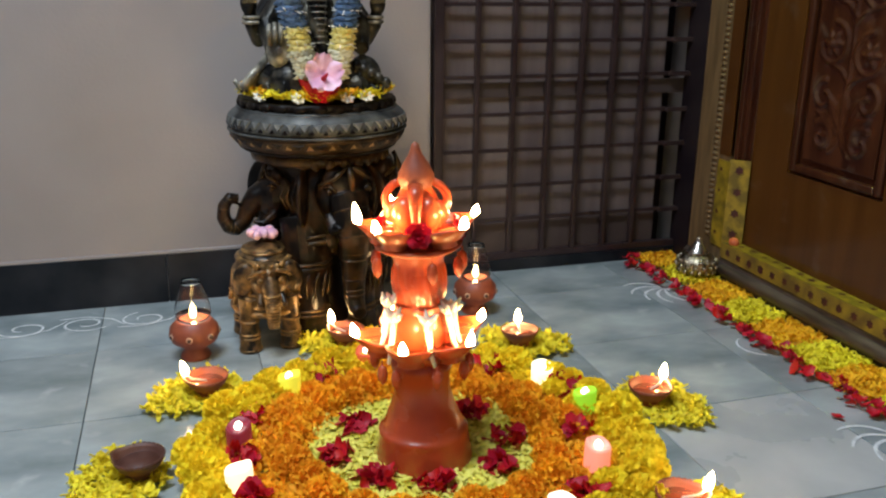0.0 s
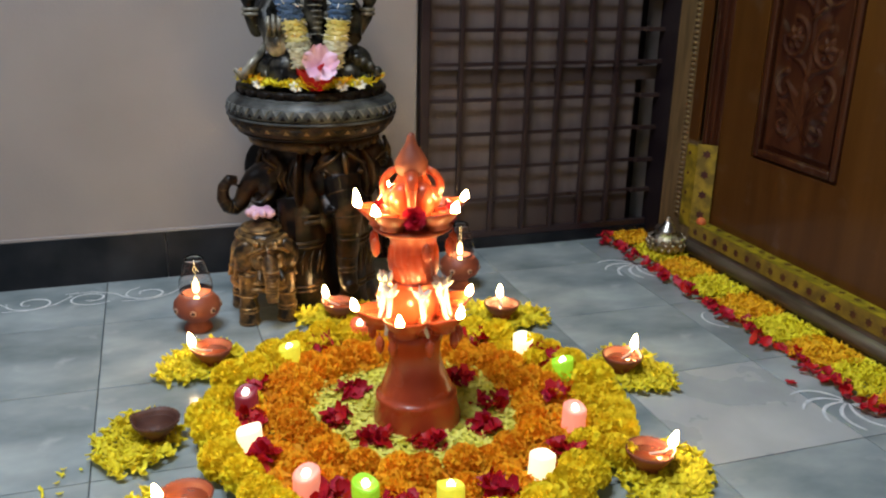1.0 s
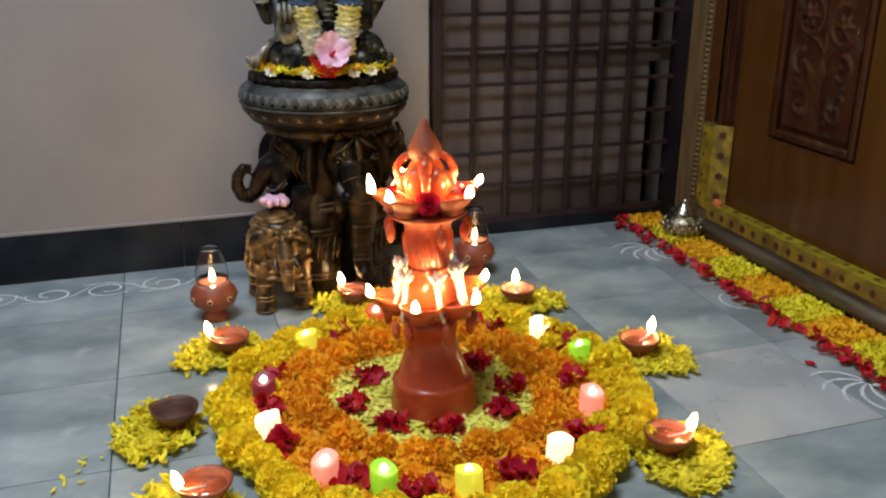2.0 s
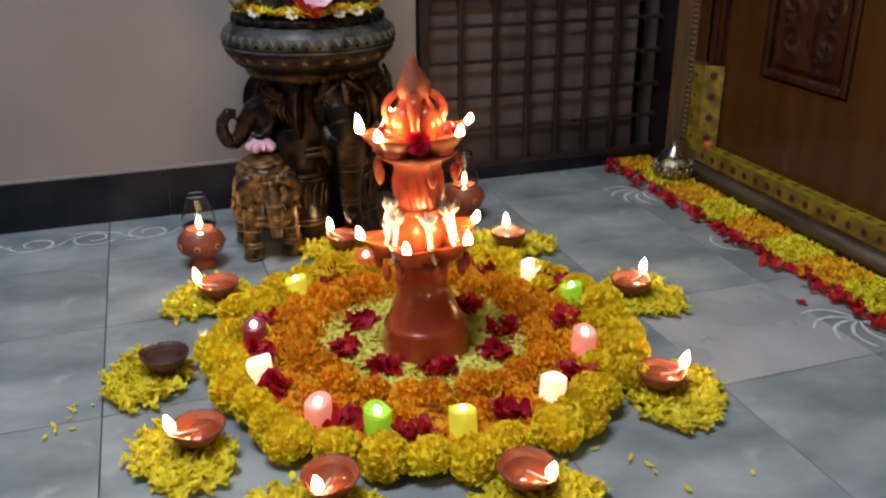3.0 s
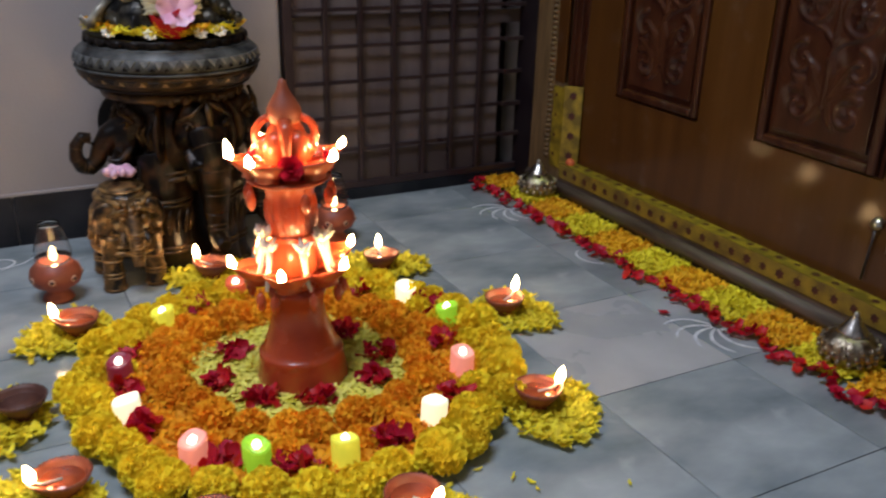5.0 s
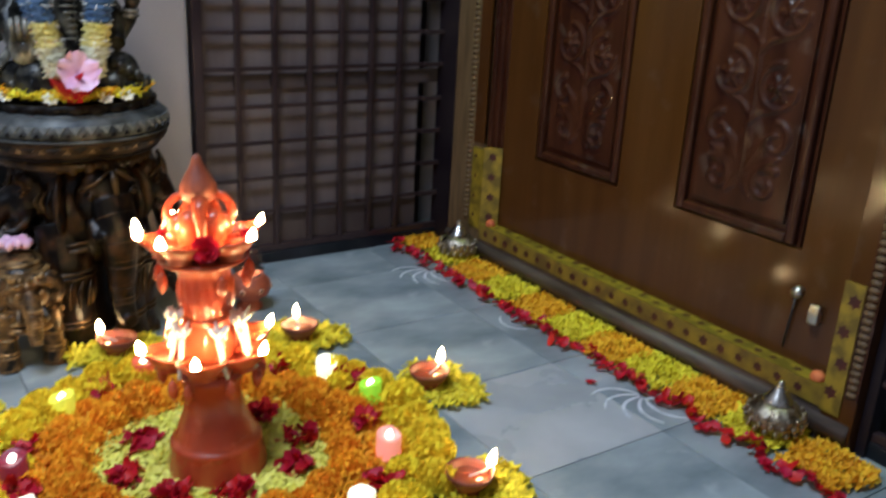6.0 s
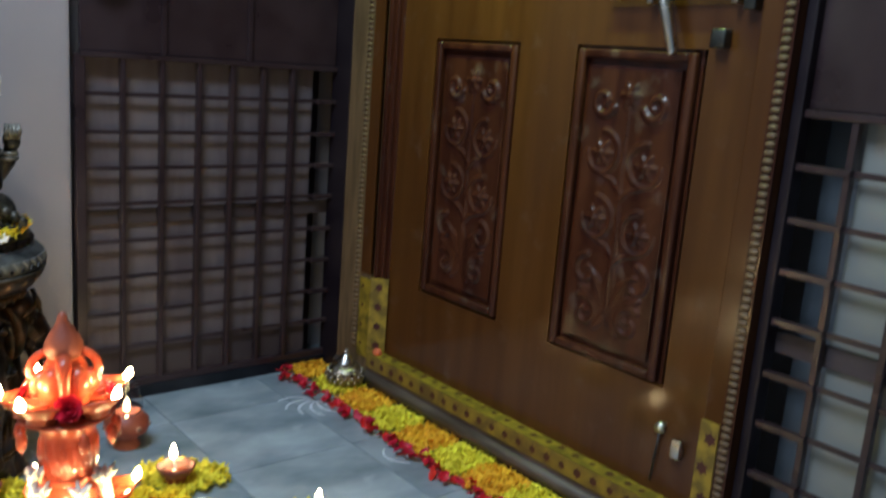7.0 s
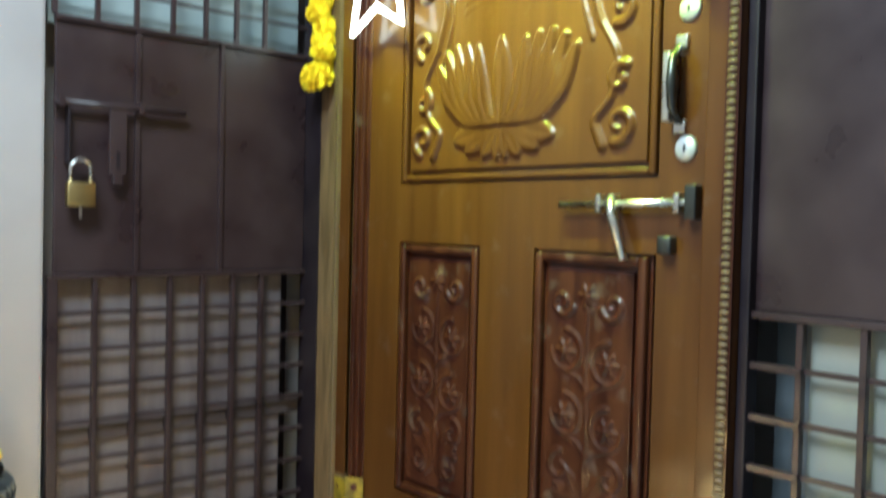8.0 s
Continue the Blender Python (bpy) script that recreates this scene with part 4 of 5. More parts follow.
part("fluted_vase", lathe(bmesh.new(), [(0.034, 0.254), (0.0345, 0.26), (0.037, 0.27), (0.0385, 0.282), (0.0385, 0.294), (0.037, 0.306), (0.0355, 0.314), (0.0375, 0.324), (0.041, 0.332), (0.042, 0.336)], 96,
     wave=lambda a, i: 1 + (0.055 * math.sin(18 * a + i * 1.1) if 0 < i < 6 else 0)), CLAYGLOSS, tower, "vase with slanting flutes")
part("upper_tray", lathe(bmesh.new(), [(0.04, 0.333), (0.054, 0.335), (0.062, 0.34), (0.063, 0.344), (0.056, 0.345), (0.03, 0.343)], 40), CLAYGLOSS, tower)
head = bmesh.new()
lathe(head, [(0.03, 0.344), (0.033, 0.36), (0.035, 0.378), (0.033, 0.396), (0.027, 0.412), (0.021, 0.422), (0.02, 0.428), (0.012, 0.43)], 36)
part("crown", head, CLAYGLOSS, tower, "round crown under the bud")
CAM_AZ = 252.5
for k, az in enumerate((-86, 80, 175)):
    a = radians(CAM_AZ + az)
    u = Vector((math.cos(a), math.sin(a), 0))
    loop = bmesh.new()
    pts = [u * (0.021 + 0.022 * math.sin(math.pi * f) ** 0.6) + Vector((0, 0, 0.382 + 0.05 * f)) for f in [i / 9 for i in range(10)]]
    tube(loop, pts + [u * 0.025 + Vector((0, 0, 0.434))], [0.013, 0.011, 0.008, 0.007, 0.0066, 0.0064, 0.0062, 0.006, 0.006, 0.006, 0.0055], 10)
    ball(loop, u * 0.031 + Vector((0, 0, 0.388)), (0.015, 0.015, 0.017), n=12)
    part("lug", loop, CLAYGLOSS, tower, "curled clay lug on the crown")
for az in (-34, 36):
    a = radians(CAM_AZ + az)
    part("cheek", ball(bmesh.new(), (0.029 * math.cos(a), 0.029 * math.sin(a), 0.39), (0.0175, 0.0175, 0.024), n=14), CLAYGLOSS, tower, "round cheek of the crown")
ridge = tube(bmesh.new(), [Vector((math.cos(radians(CAM_AZ)), math.sin(radians(CAM_AZ)), 0)) * r + Vector((0, 0, z)) for r, z in ((0.022, 0.428), (0.033, 0.415), (0.041, 0.395), (0.044, 0.376), (0.047, 0.362))], [0.011, 0.011, 0.008, 0.006, 0.005], 8)
part("ridge", ridge, CLAYGLOSS, tower)
part("bud", lathe(bmesh.new(), [(0.013, 0.42), (0.021, 0.423), (0.0258, 0.432), (0.0245, 0.442), (0.018, 0.455), (0.0095, 0.468), (0.0068, 0.475), (0.0058, 0.481), (0.002, 0.485)], 28), CLAY, tower, "pointed clay bud on top")


def tier(azimuths, radius, z, size, flame):
    for az in azimuths:
        a = CAM_AZ + az
        m = pose(radius * math.cos(radians(a)), radius * math.sin(radians(a)), z, 0, -10, a)
        cup = bowl_bm(size, size * 0.8, 0.36)
        cup.transform(m)
        b = part("oil_bowl", cup, CLAYGLOSS, tower, "small clay oil bowl")
        ob = lathe(bmesh.new(), [(0.0005, size * 0.55), (size * 0.78, size * 0.55), (size * 0.78, size * 0.53)], 20)
        ob.transform(m)
        part("oil", ob, OIL, b)
        fl = flame_bm(flame * (1.5 if az == -80 else 0.8 if az in (105, 112) else 1.0), 0.0062, 0.004)
        fl.transform(m @ pose(size * 1.12, 0, size * 0.68, 0, 8))
        part("flame", fl, TALLFLAME, b, "bright yellow flame")


tier((-80, -38, 50, 105, -150), 0.05, 0.344, 0.034, 0.021)
tier((-75, -12, 48, 112, -148), 0.061, 0.179, 0.035, 0.023)
for az, rr, z in [(a, 0.062, 0.336) for a in (-100, -65, 20, 65, 92, 160)] + [(a, 0.07, 0.182) for a in (-98, -50, -28, 20, 62, 85, 170)]:
    a = radians(CAM_AZ + az)
    p = Vector((rr * math.cos(a), rr * math.sin(a), z))
    drop = tube(bmesh.new(), [p, p - Vector((0, 0, 0.01))], 0.0012, 6)
    lathe(drop, [(0.002, 0), (0.0058, -0.005), (0.0078, -0.014), (0.006, -0.024), (0.001, -0.031)], 12, at=p - Vector((0, 0, 0.006)))
    part("clay_drop", drop, CLAYGLOSS, tower, "hanging clay drop")

# flowers laid on the lamp
for az, rr, z, s in ((-46, 0.05, 0.242, 1.0), (14, 0.052, 0.244, 1.15), (72, 0.05, 0.252, 1.1), (-62, 0.048, 0.262, 0.9), (160, 0.05, 0.24, 1.0), (52, 0.052, 0.255, 1.0), (-110, 0.05, 0.245, 0.9)):
    a = radians(CAM_AZ + az)
    fl = thing("tuberose", "white tuberose bloom hanging on the clay lamp", "flower", (rr * math.cos(a) - 0.029 * z, rr * math.sin(a) + 0.009 * z, z), group="tuberoses on the lamp")
    fl.rotation_euler = (0, 0, a)
    bm = tube(bmesh.new(), [(0, 0, 0.004), (0.003, 0.002, -0.018), (0.008, 0.003, -0.04), (0.016, 0.008, -0.056)], [0.0052 * s, 0.0042 * s, 0.0036, 0.0026], 8)
    part("stalk", bm, WHITEP, fl)
    for k in range(6):
        b = 2 * math.pi * k / 6
        part("petal", tube(bmesh.new(), [(0, 0, 0), (0.008 * math.cos(b), 0.008 * math.sin(b), 0.009 + 0.003 * (k % 2)), (0.0135 * s * math.cos(b), 0.0135 * s * math.sin(b), 0.015 + 0.005 * (k % 2))], [0.003, 0.0042, 0.0012], 6), WHITEP, fl)


def rose(x, y, z, r, material, label, az=0.0, tip=60.0):
    t = thing("rose", label, "flower", (x, y, z), group="roses on the lamp")
    t.rotation_euler = Euler((0, radians(tip), radians(az)))
    g = np.random.default_rng(int(abs(x * 1000)) + 7)
    for ringn, (rr, n, lean) in enumerate(((0.3, 4, 10), (0.6, 5, 30), (0.9, 7, 55), (1.1, 8, 75))):
        for k in range(n):
            f = bmesh.new()
            b = 2 * math.pi * (k + 0.5 * ringn) / n + g.uniform(-0.2, 0.2)
            m = pose(0, 0, 0, 0, 0, math.degrees(b)) @ pose(r * rr * 0.35, 0, 0, 0, lean)
            rows = []
            for q in (0, 0.35, 0.7, 1.0):
                w = r * 0.62 * math.sin(math.pi * (0.18 + 0.72 * q))
                rows.append([f.verts.new(m @ Vector((r * 0.16 * q * q - abs(s) * 0.12 * r, s * w, q * r * 0.95))) for s in (-1, -0.4, 0.4, 1)])
            for a, c in zip(rows, rows[1:]):
                for j in range(3):
                    f.faces.new((a[j], a[j + 1], c[j + 1], c[j]))
            part("petal", f, material, t)
    return t


for az, z in ((4, 0.376), (80, 0.376), (-115, 0.366)):
    a = radians(CAM_AZ + az)
    rose(0.056 * math.cos(a) - 0.029 * z, 0.056 * math.sin(a) + 0.009 * z, z, 0.0145, REDP, "dark red rose between the upper oil bowls", CAM_AZ + az, 70)


# ---- elephant stool, idol and small things by the wall ----
def fused(ob, size):
    """Melts the shapes of a sculpture into one skin."""
    r = ob.modifiers.new("fuse", "REMESH")
    r.mode, r.voxel_size, r.use_smooth_shade = "VOXEL", size, True
    return ob


PX, PY = -0.05, 0.635
def bz(prof):
    """Heights of the basin's profile, pressed together under the rim."""
    return [(r, 0.478 - (0.478 - z) * 0.8) for r, z in prof]


stool = thing("elephant_stool", "dark bronze round stool carried by carved elephants", "stool", (PX, PY, 0))
part("basin", lathe(bmesh.new(), bz([(0.12, 0.35), (0.152, 0.352), (0.157, 0.362), (0.166, 0.376), (0.173, 0.394), (0.176, 0.415), (0.168, 0.43), (0.158, 0.44), (0.15, 0.448), (0.148, 0.457), (0.154, 0.464), (0.156, 0.474), (0.15, 0.478), (0.142, 0.472), (0.05, 0.468)]), 64), BRONZE, stool, "wide round bronze basin")
part("pale_band", lathe(bmesh.new(), bz([(0.148, 0.458), (0.1595, 0.4535), (0.1715, 0.442), (0.1775, 0.427), (0.1785, 0.412), (0.17, 0.402)]), 64), PEWTER, stool, "pewter-coloured band")
part("gold_band", lathe(bmesh.new(), bz([(0.15, 0.358), (0.1585, 0.3615), (0.1685, 0.374), (0.1755, 0.39), (0.177, 0.399), (0.17, 0.402)]), 64), GOLDBAND, stool, "gold-rubbed band")
for name, zz, rr in (("upper_bead", 0.4585, 0.158), ("middle_bead", 0.4172, 0.1775), ("lower_bead", 0.384, 0.157)):
    part(name, lathe(bmesh.new(), [(rr - 0.004, zz - 0.003), (rr + 0.0015, zz - 0.002), (rr + 0.0025, zz), (rr + 0.0015, zz + 0.002), (rr - 0.004, zz + 0.003)], 64), PEWTER if zz > 0.4 else BRONZE, stool, "raised bead round the basin")


def dart(r, h, material, name):
    """A flat three-cornered relief, point along -z, facing +x."""
    bm = bmesh.new()
    f = [bm.verts.new(p) for p in ((0, -r, h / 2), (0, r, h / 2), (0, 0, -h / 2))]
    g = [bm.verts.new(p) for p in ((0.0022, -r * 0.8, h * 0.42), (0.0022, r * 0.8, h * 0.42), (0.0022, 0, -h * 0.36))]
    bm.faces.new(g)
    for k in range(3):
        bm.faces.new((f[k], f[(k + 1) % 3], g[(k + 1) % 3], g[k]))
    return mesh_of(bm, name, material, False)


for name, n, rr, zz, size, tall, lean, material, flip in (("leaf_tooth", 44, 0.1768, 0.4376, 0.0105, 0.0155, 18, PALEPEWTER, 0), ("dark_notch", 44, 0.1784, 0.43, 0.0065, 0.0085, 6, BRONZE, 180),
                                                          ("carved_wedge", 26, 0.1704, 0.4012, 0.0125, 0.0145, -32, BRONZE, 0), ("gold_wedge", 26, 0.1704, 0.4012, 0.0078, 0.011, -32, PALEGOLD, 180)):
    m0 = dart(size, tall, material, name)
    for k in range(n):
        a = 360 * (k + (0.5 if flip else 0)) / n
        o = new(name, m0)
        o.parent = stool
        o.matrix_basis = pose(0, 0, 0, 0, 0, a) @ pose(rr, 0, zz, 0, -lean, 0) @ pose(0, 0, 0, flip, 0, 0)
petal = mesh_of(ball(bmesh.new(), (0, 0, 0), (0.013, 0.006, 0.009), n=10), "rim_scallop", BRONZE)
for k in range(26):
    a = 2 * math.pi * k / 26
    o = new("rim_scallop", petal)
    o.parent = stool
    o.matrix_basis = pose(0.153 * math.cos(a), 0.153 * math.sin(a), 0.469, 0, 0, math.degrees(a) + 90) @ Matrix.Diagonal((1.2, 1, 1, 1))
part("column", lathe(bmesh.new(), [(0.06, 0.0), (0.062, 0.02), (0.045, 0.06), (0.05, 0.2), (0.085, 0.32), (0.11, 0.36), (0.125, 0.38)], 32), BRONZE, stool, "dark core of the stool")
part("collar", lathe(bmesh.new(), [(0.12, 0.352), (0.135, 0.357), (0.138, 0.366), (0.13, 0.376), (0.11, 0.379)], 48), GOLDBRONZE, stool)


def melt(bm, size):
    """Melts overlapping shapes into one skin of the given fineness and gives it back as a bmesh."""
    me = bpy.data.meshes.new("clay")
    bm.to_mesh(me)
    bm.free()
    ob = fused(new("clay", me), size)
    done = bpy.data.meshes.new_from_object(ob.evaluated_get(bpy.context.evaluated_depsgraph_get()))
    out = bmesh.new()
    out.from_mesh(done)
    bpy.data.objects.remove(ob)
    bpy.data.meshes.remove(me)
    bpy.data.meshes.remove(done)
    return out


def gilded(body, trim):
    """Adds the trim's shapes to the body, in the second material."""
    for f in body.faces:
        f.material_index = 0
    me = bpy.data.meshes.new("trim")
    for f in trim.faces:
        f.material_index = 1
    trim.to_mesh(me)
    trim.free()
    body.from_mesh(me)
    bpy.data.meshes.remove(me)
    return body


def ring_at(bm, c, axis, r, thick, n=16):
    """A raised band of radius r round the axis at c."""
    m = Matrix.Translation(c) @ Vector(axis).to_track_quat("Z", "Y").to_matrix().to_4x4()
    return lathe(bm, [(r - thick, -thick), (r + thick * 0.4, -thick * 0.8), (r + thick * 0.7, 0), (r + thick * 0.4, thick * 0.8), (r - thick, thick)], n, m=m)


def elephant_mesh(trunk_up):
    """Fore part of an elephant facing +x, standing 0.34 m high, with harness bands as trim."""
    bm, tr = bmesh.new(), bmesh.new()
    ball(bm, (0.05, 0, 0.24), (0.07, 0.066, 0.1), n=24)
    ball(bm, (0.112, 0, 0.268), (0.042, 0.042, 0.055), (0, 15, 0), n=22)
    for s in (-1, 1):
        ball(bm, (0.128, s * 0.018, 0.3), (0.018, 0.017, 0.02), n=12)
        ball(bm, (0.088, s * 0.056, 0.262), (0.034, 0.008, 0.05), (0, -12, s * 28), n=16)
        for k in range(4):
            tube(tr, [(0.098 - 0.014 * k, s * (0.058 + 0.006 * k), 0.292 - 0.006 * k), (0.094 - 0.013 * k, s * (0.067 + 0.005 * k), 0.262), (0.1 - 0.012 * k, s * (0.06 + 0.005 * k), 0.226 + 0.004 * k)], [0.0012, 0.0022, 0.001], 6)
        tube(bm, [(0.05, s * 0.044, 0.22), (0.07, s * 0.047, 0.15), (0.078, s * 0.048, 0.085), (0.08, s * 0.048, 0.03), (0.082, s * 0.048, 0.0)], [0.04, 0.037, 0.03, 0.029, 0.034], 18)
        for z, r in ((0.008, 0.035), (0.046, 0.0305), (0.055, 0.0305), (0.135, 0.037), (0.143, 0.0375)):
            ring_at(tr, (0.0795 - 0.00045 * max(0, z * 100 - 7) * 1.6, s * 0.048, z), (0, 0, 1), r, 0.0026, 20)
        for k in range(7):
            a = radians(-75 + 25 * k)
            tube(tr, [(0.078 + 0.03 * math.cos(a), s * 0.048 + 0.03 * math.sin(a), 0.08), (0.076 + 0.0355 * math.cos(a), s * 0.048 + 0.0355 * math.sin(a), 0.103 + 0.006 * (k % 2)), (0.074 + 0.0365 * math.cos(a + 0.2), s * 0.048 + 0.0365 * math.sin(a + 0.2), 0.128)], [0.001, 0.0036, 0.001], 6)
        for k in range(4):
            ball(tr, (0.108 + 0.004 * math.cos(k), s * (0.026 + 0.015 * k), 0.006), (0.008, 0.006, 0.006), n=8)
        tube(bm, [(0.135, s * 0.028, 0.236), (0.166, s * 0.033, 0.216), (0.186, s * 0.03, 0.222)], [0.011, 0.008, 0.003], 10)
        ring_at(tr, (0.146, s * 0.03, 0.229), (0.8, 0, -0.5), 0.0085, 0.002, 12)
        ball(tr, (0.1435, s * 0.0305, 0.279), (0.0075, 0.0045, 0.006), (0, 0, s * 30), n=10)
        tube(tr, [(0.136, s * 0.036, 0.283), (0.147, s * 0.031, 0.289), (0.155, s * 0.022, 0.281)], 0.002, 6)
        tube(tr, [(0.0, s * 0.066, 0.178), (0.05, s * 0.07, 0.172), (0.09, s * 0.06, 0.176), (0.114, s * 0.03, 0.184)], 0.0045, 8)
        tube(tr, [(0.0, s * 0.068, 0.19), (0.05, s * 0.072, 0.184), (0.09, s * 0.062, 0.188), (0.114, s * 0.03, 0.196)], 0.0025, 8)
        for k in range(6):
            ball(tr, (0.01 + 0.016 * k, s * (0.0705 - 0.0012 * k), 0.163), (0.0045, 0.004, 0.009), n=8)
        tube(tr, [(0.15, s * 0.004, 0.32), (0.152, s * 0.025, 0.303), (0.132, s * 0.043, 0.29)], 0.003, 8)
    if trunk_up:
        ball(bm, (0.132, 0, 0.262), (0.042, 0.04, 0.043), n=20)
        path = [(0.125, 0, 0.268), (0.15, 0, 0.268), (0.172, 0, 0.258), (0.19, 0, 0.236), (0.2, 0, 0.214), (0.214, 0, 0.203), (0.229, 0, 0.208), (0.238, 0, 0.226), (0.236, 0, 0.247), (0.223, 0, 0.262), (0.207, 0, 0.258)]
        rads = [0.034, 0.028, 0.023, 0.019, 0.0165, 0.0155, 0.015, 0.014, 0.0125, 0.0115, 0.01]
        tube(bm, path, rads, 16)
        for a, b, r in list(zip(path, path[1:], rads[1:]))[3:]:
            for f in (0.35, 0.85):
                c = Vector(a).lerp(Vector(b), f)
                ring_at(tr, c, Vector(b) - Vector(a), r * 0.98, 0.0013, 14)
    else:
        path = [(0.136, 0, 0.268), (0.157, 0, 0.23), (0.164, 0, 0.19), (0.162, 0, 0.15), (0.158, 0, 0.115), (0.16, 0, 0.085), (0.172, 0, 0.066), (0.188, 0, 0.066)]
        rads = [0.032, 0.028, 0.024, 0.021, 0.018, 0.016, 0.014, 0.011]
        tube(bm, path, rads, 16)
        for a, b, r in list(zip(path, path[1:], rads[1:]))[:5]:
            for f in (0.1, 0.4, 0.7):
                ring_at(tr, Vector(a).lerp(Vector(b), f), Vector(b) - Vector(a), r * 1.03, 0.0018, 16)
    tube(tr, [(0.146, 0, 0.325), (0.158, 0, 0.3), (0.163, 0, 0.272)], [0.004, 0.0055, 0.002], 8)
    ball(bm, (0.03, 0, 0.325), (0.065, 0.06, 0.03), n=16)
    for k in range(9):
        a = math.pi * (k / 8 - 0.5)
        ball(tr, (0.07 + 0.06 * math.cos(a), 0.058 * math.sin(a), 0.322), (0.0085, 0.0085, 0.011), n=8)
    return gilded(melt(bm, 0.0028), tr)


for ang, up in ((186, True), (283, False), (345, False), (60, False), (120, False)):
    e = elephant_mesh(up)
    e.transform(pose(0, 0, 0, 0, 0, ang) @ Matrix.Translation((-0.038 if up else 0.006, 0, 0)) @ Matrix.Diagonal((1, 1.1 if up else 1.3, 1.07 if up else 1.12, 1)))
    part("carved_elephant", e, (RUBBED, GOLDBRONZE), stool, "carved elephant with raised trunk" if up else "carved elephant with hanging trunk")

small, trim = bmesh.new(), bmesh.new()
lathe(small, [(0.064, 0.078), (0.067, 0.084), (0.066, 0.11), (0.063, 0.14), (0.058, 0.165), (0.048, 0.186), (0.032, 0.2), (0.012, 0.207)], 32, m=Matrix.Diagonal((1.2, 0.98, 1, 1)))
ball(small, (0.07, 0, 0.148), (0.036, 0.036, 0.036), n=20)
for s in (-1, 1):
    ball(small, (0.058, s * 0.046, 0.15), (0.014, 0.024, 0.034), (s * 12, 0, s * 20), n=14)
    ball(small, (0.077, s * 0.014, 0.174), (0.016, 0.015, 0.014), n=12)
    ball(trim, (0.1, s * 0.02, 0.158), (0.006, 0.006, 0.006), n=8)
    tube(small, [(0.09, s * 0.02, 0.126), (0.112, s * 0.024, 0.112), (0.122, s * 0.022, 0.118)], [0.007, 0.005, 0.002], 8)
    for u in (0.05, -0.05):
        tube(small, [(u, s * 0.036, 0.11), (u * 1.05, s * 0.04, 0.06), (u * 1.08, s * 0.041, 0.0)], [0.024, 0.0185, 0.0225], 16)
        for z, r in ((0.006, 0.022), (0.03, 0.0205), (0.038, 0.0205), (0.064, 0.02)):
            ring_at(trim, (u * 1.06, s * 0.0405, z), (0, 0, 1), r, 0.0024, 18)
    tube(trim, [(0.106, s * 0.008, 0.18), (0.098, s * 0.03, 0.172), (0.078, s * 0.042, 0.16)], 0.0042, 8)
tube(small, [(0.09, 0, 0.15), (0.112, 0, 0.125), (0.116, 0, 0.1), (0.113, 0, 0.078), (0.116, 0, 0.066)], [0.019, 0.015, 0.0125, 0.0115, 0.012], 14)
for k in range(9):
    ring_at(trim, (0.114 - 0.0006 * abs(k - 4), 0, 0.132 - 0.0068 * k), (0, 0, 1), 0.0158 - 0.00045 * k, 0.002, 14)
for z, r, th in ((0.08, 0.0675, 0.006), (0.094, 0.0678, 0.003), (0.119, 0.066, 0.0032), (0.152, 0.0622, 0.0042), (0.178, 0.054, 0.005), (0.193, 0.042, 0.003)):
    lathe(trim, [(r - 0.004, z - th), (r + th * 0.5, z - th * 0.7), (r + th * 0.8, z), (r + th * 0.5, z + th * 0.7), (r - 0.004, z + th)], 32, m=Matrix.Diagonal((1.2, 0.98, 1, 1)))
for k in range(14):
    a = 2 * math.pi * (k + 0.5) / 14
    u, v = 1.2 * math.cos(a), 0.98 * math.sin(a)
    tube(trim, [(0.0675 * u, 0.0675 * v, 0.096), (0.068 * u, 0.068 * v, 0.106), (0.066 * u, 0.066 * v, 0.114)], [0.012, 0.006, 0.0105], 4)
    a2 = a + math.pi / 14
    tube(trim, [(0.0655 * math.cos(a) * 1.2, 0.0655 * math.sin(a) * 0.98, 0.122), (0.0625 * math.cos(a2) * 1.2, 0.0625 * math.sin(a2) * 0.98, 0.147)], 0.0045, 6)
    tube(trim, [(0.0655 * math.cos(a2 + math.pi / 14) * 1.2, 0.0655 * math.sin(a2 + math.pi / 14) * 0.98, 0.122), (0.0625 * math.cos(a2) * 1.2, 0.0625 * math.sin(a2) * 0.98, 0.147)], 0.0045, 6)
for k in range(7):
    a = math.pi * (k / 6 - 0.5)
    ball(trim, (0.082 + 0.022 * math.cos(a), 0.026 * math.sin(a), 0.184), (0.006, 0.006, 0.007), n=8)
small = gilded(melt(small, 0.002), trim)
small.transform(pose(-0.18, 0.545, 0, 0, 0, 272) @ Matrix.Diagonal((0.98, 0.98, 1.0, 1)))
solid("elephant_statuette", small, (STATDARK, STATGOLD), "small gold-rubbed elephant statuette on the floor", "statue")

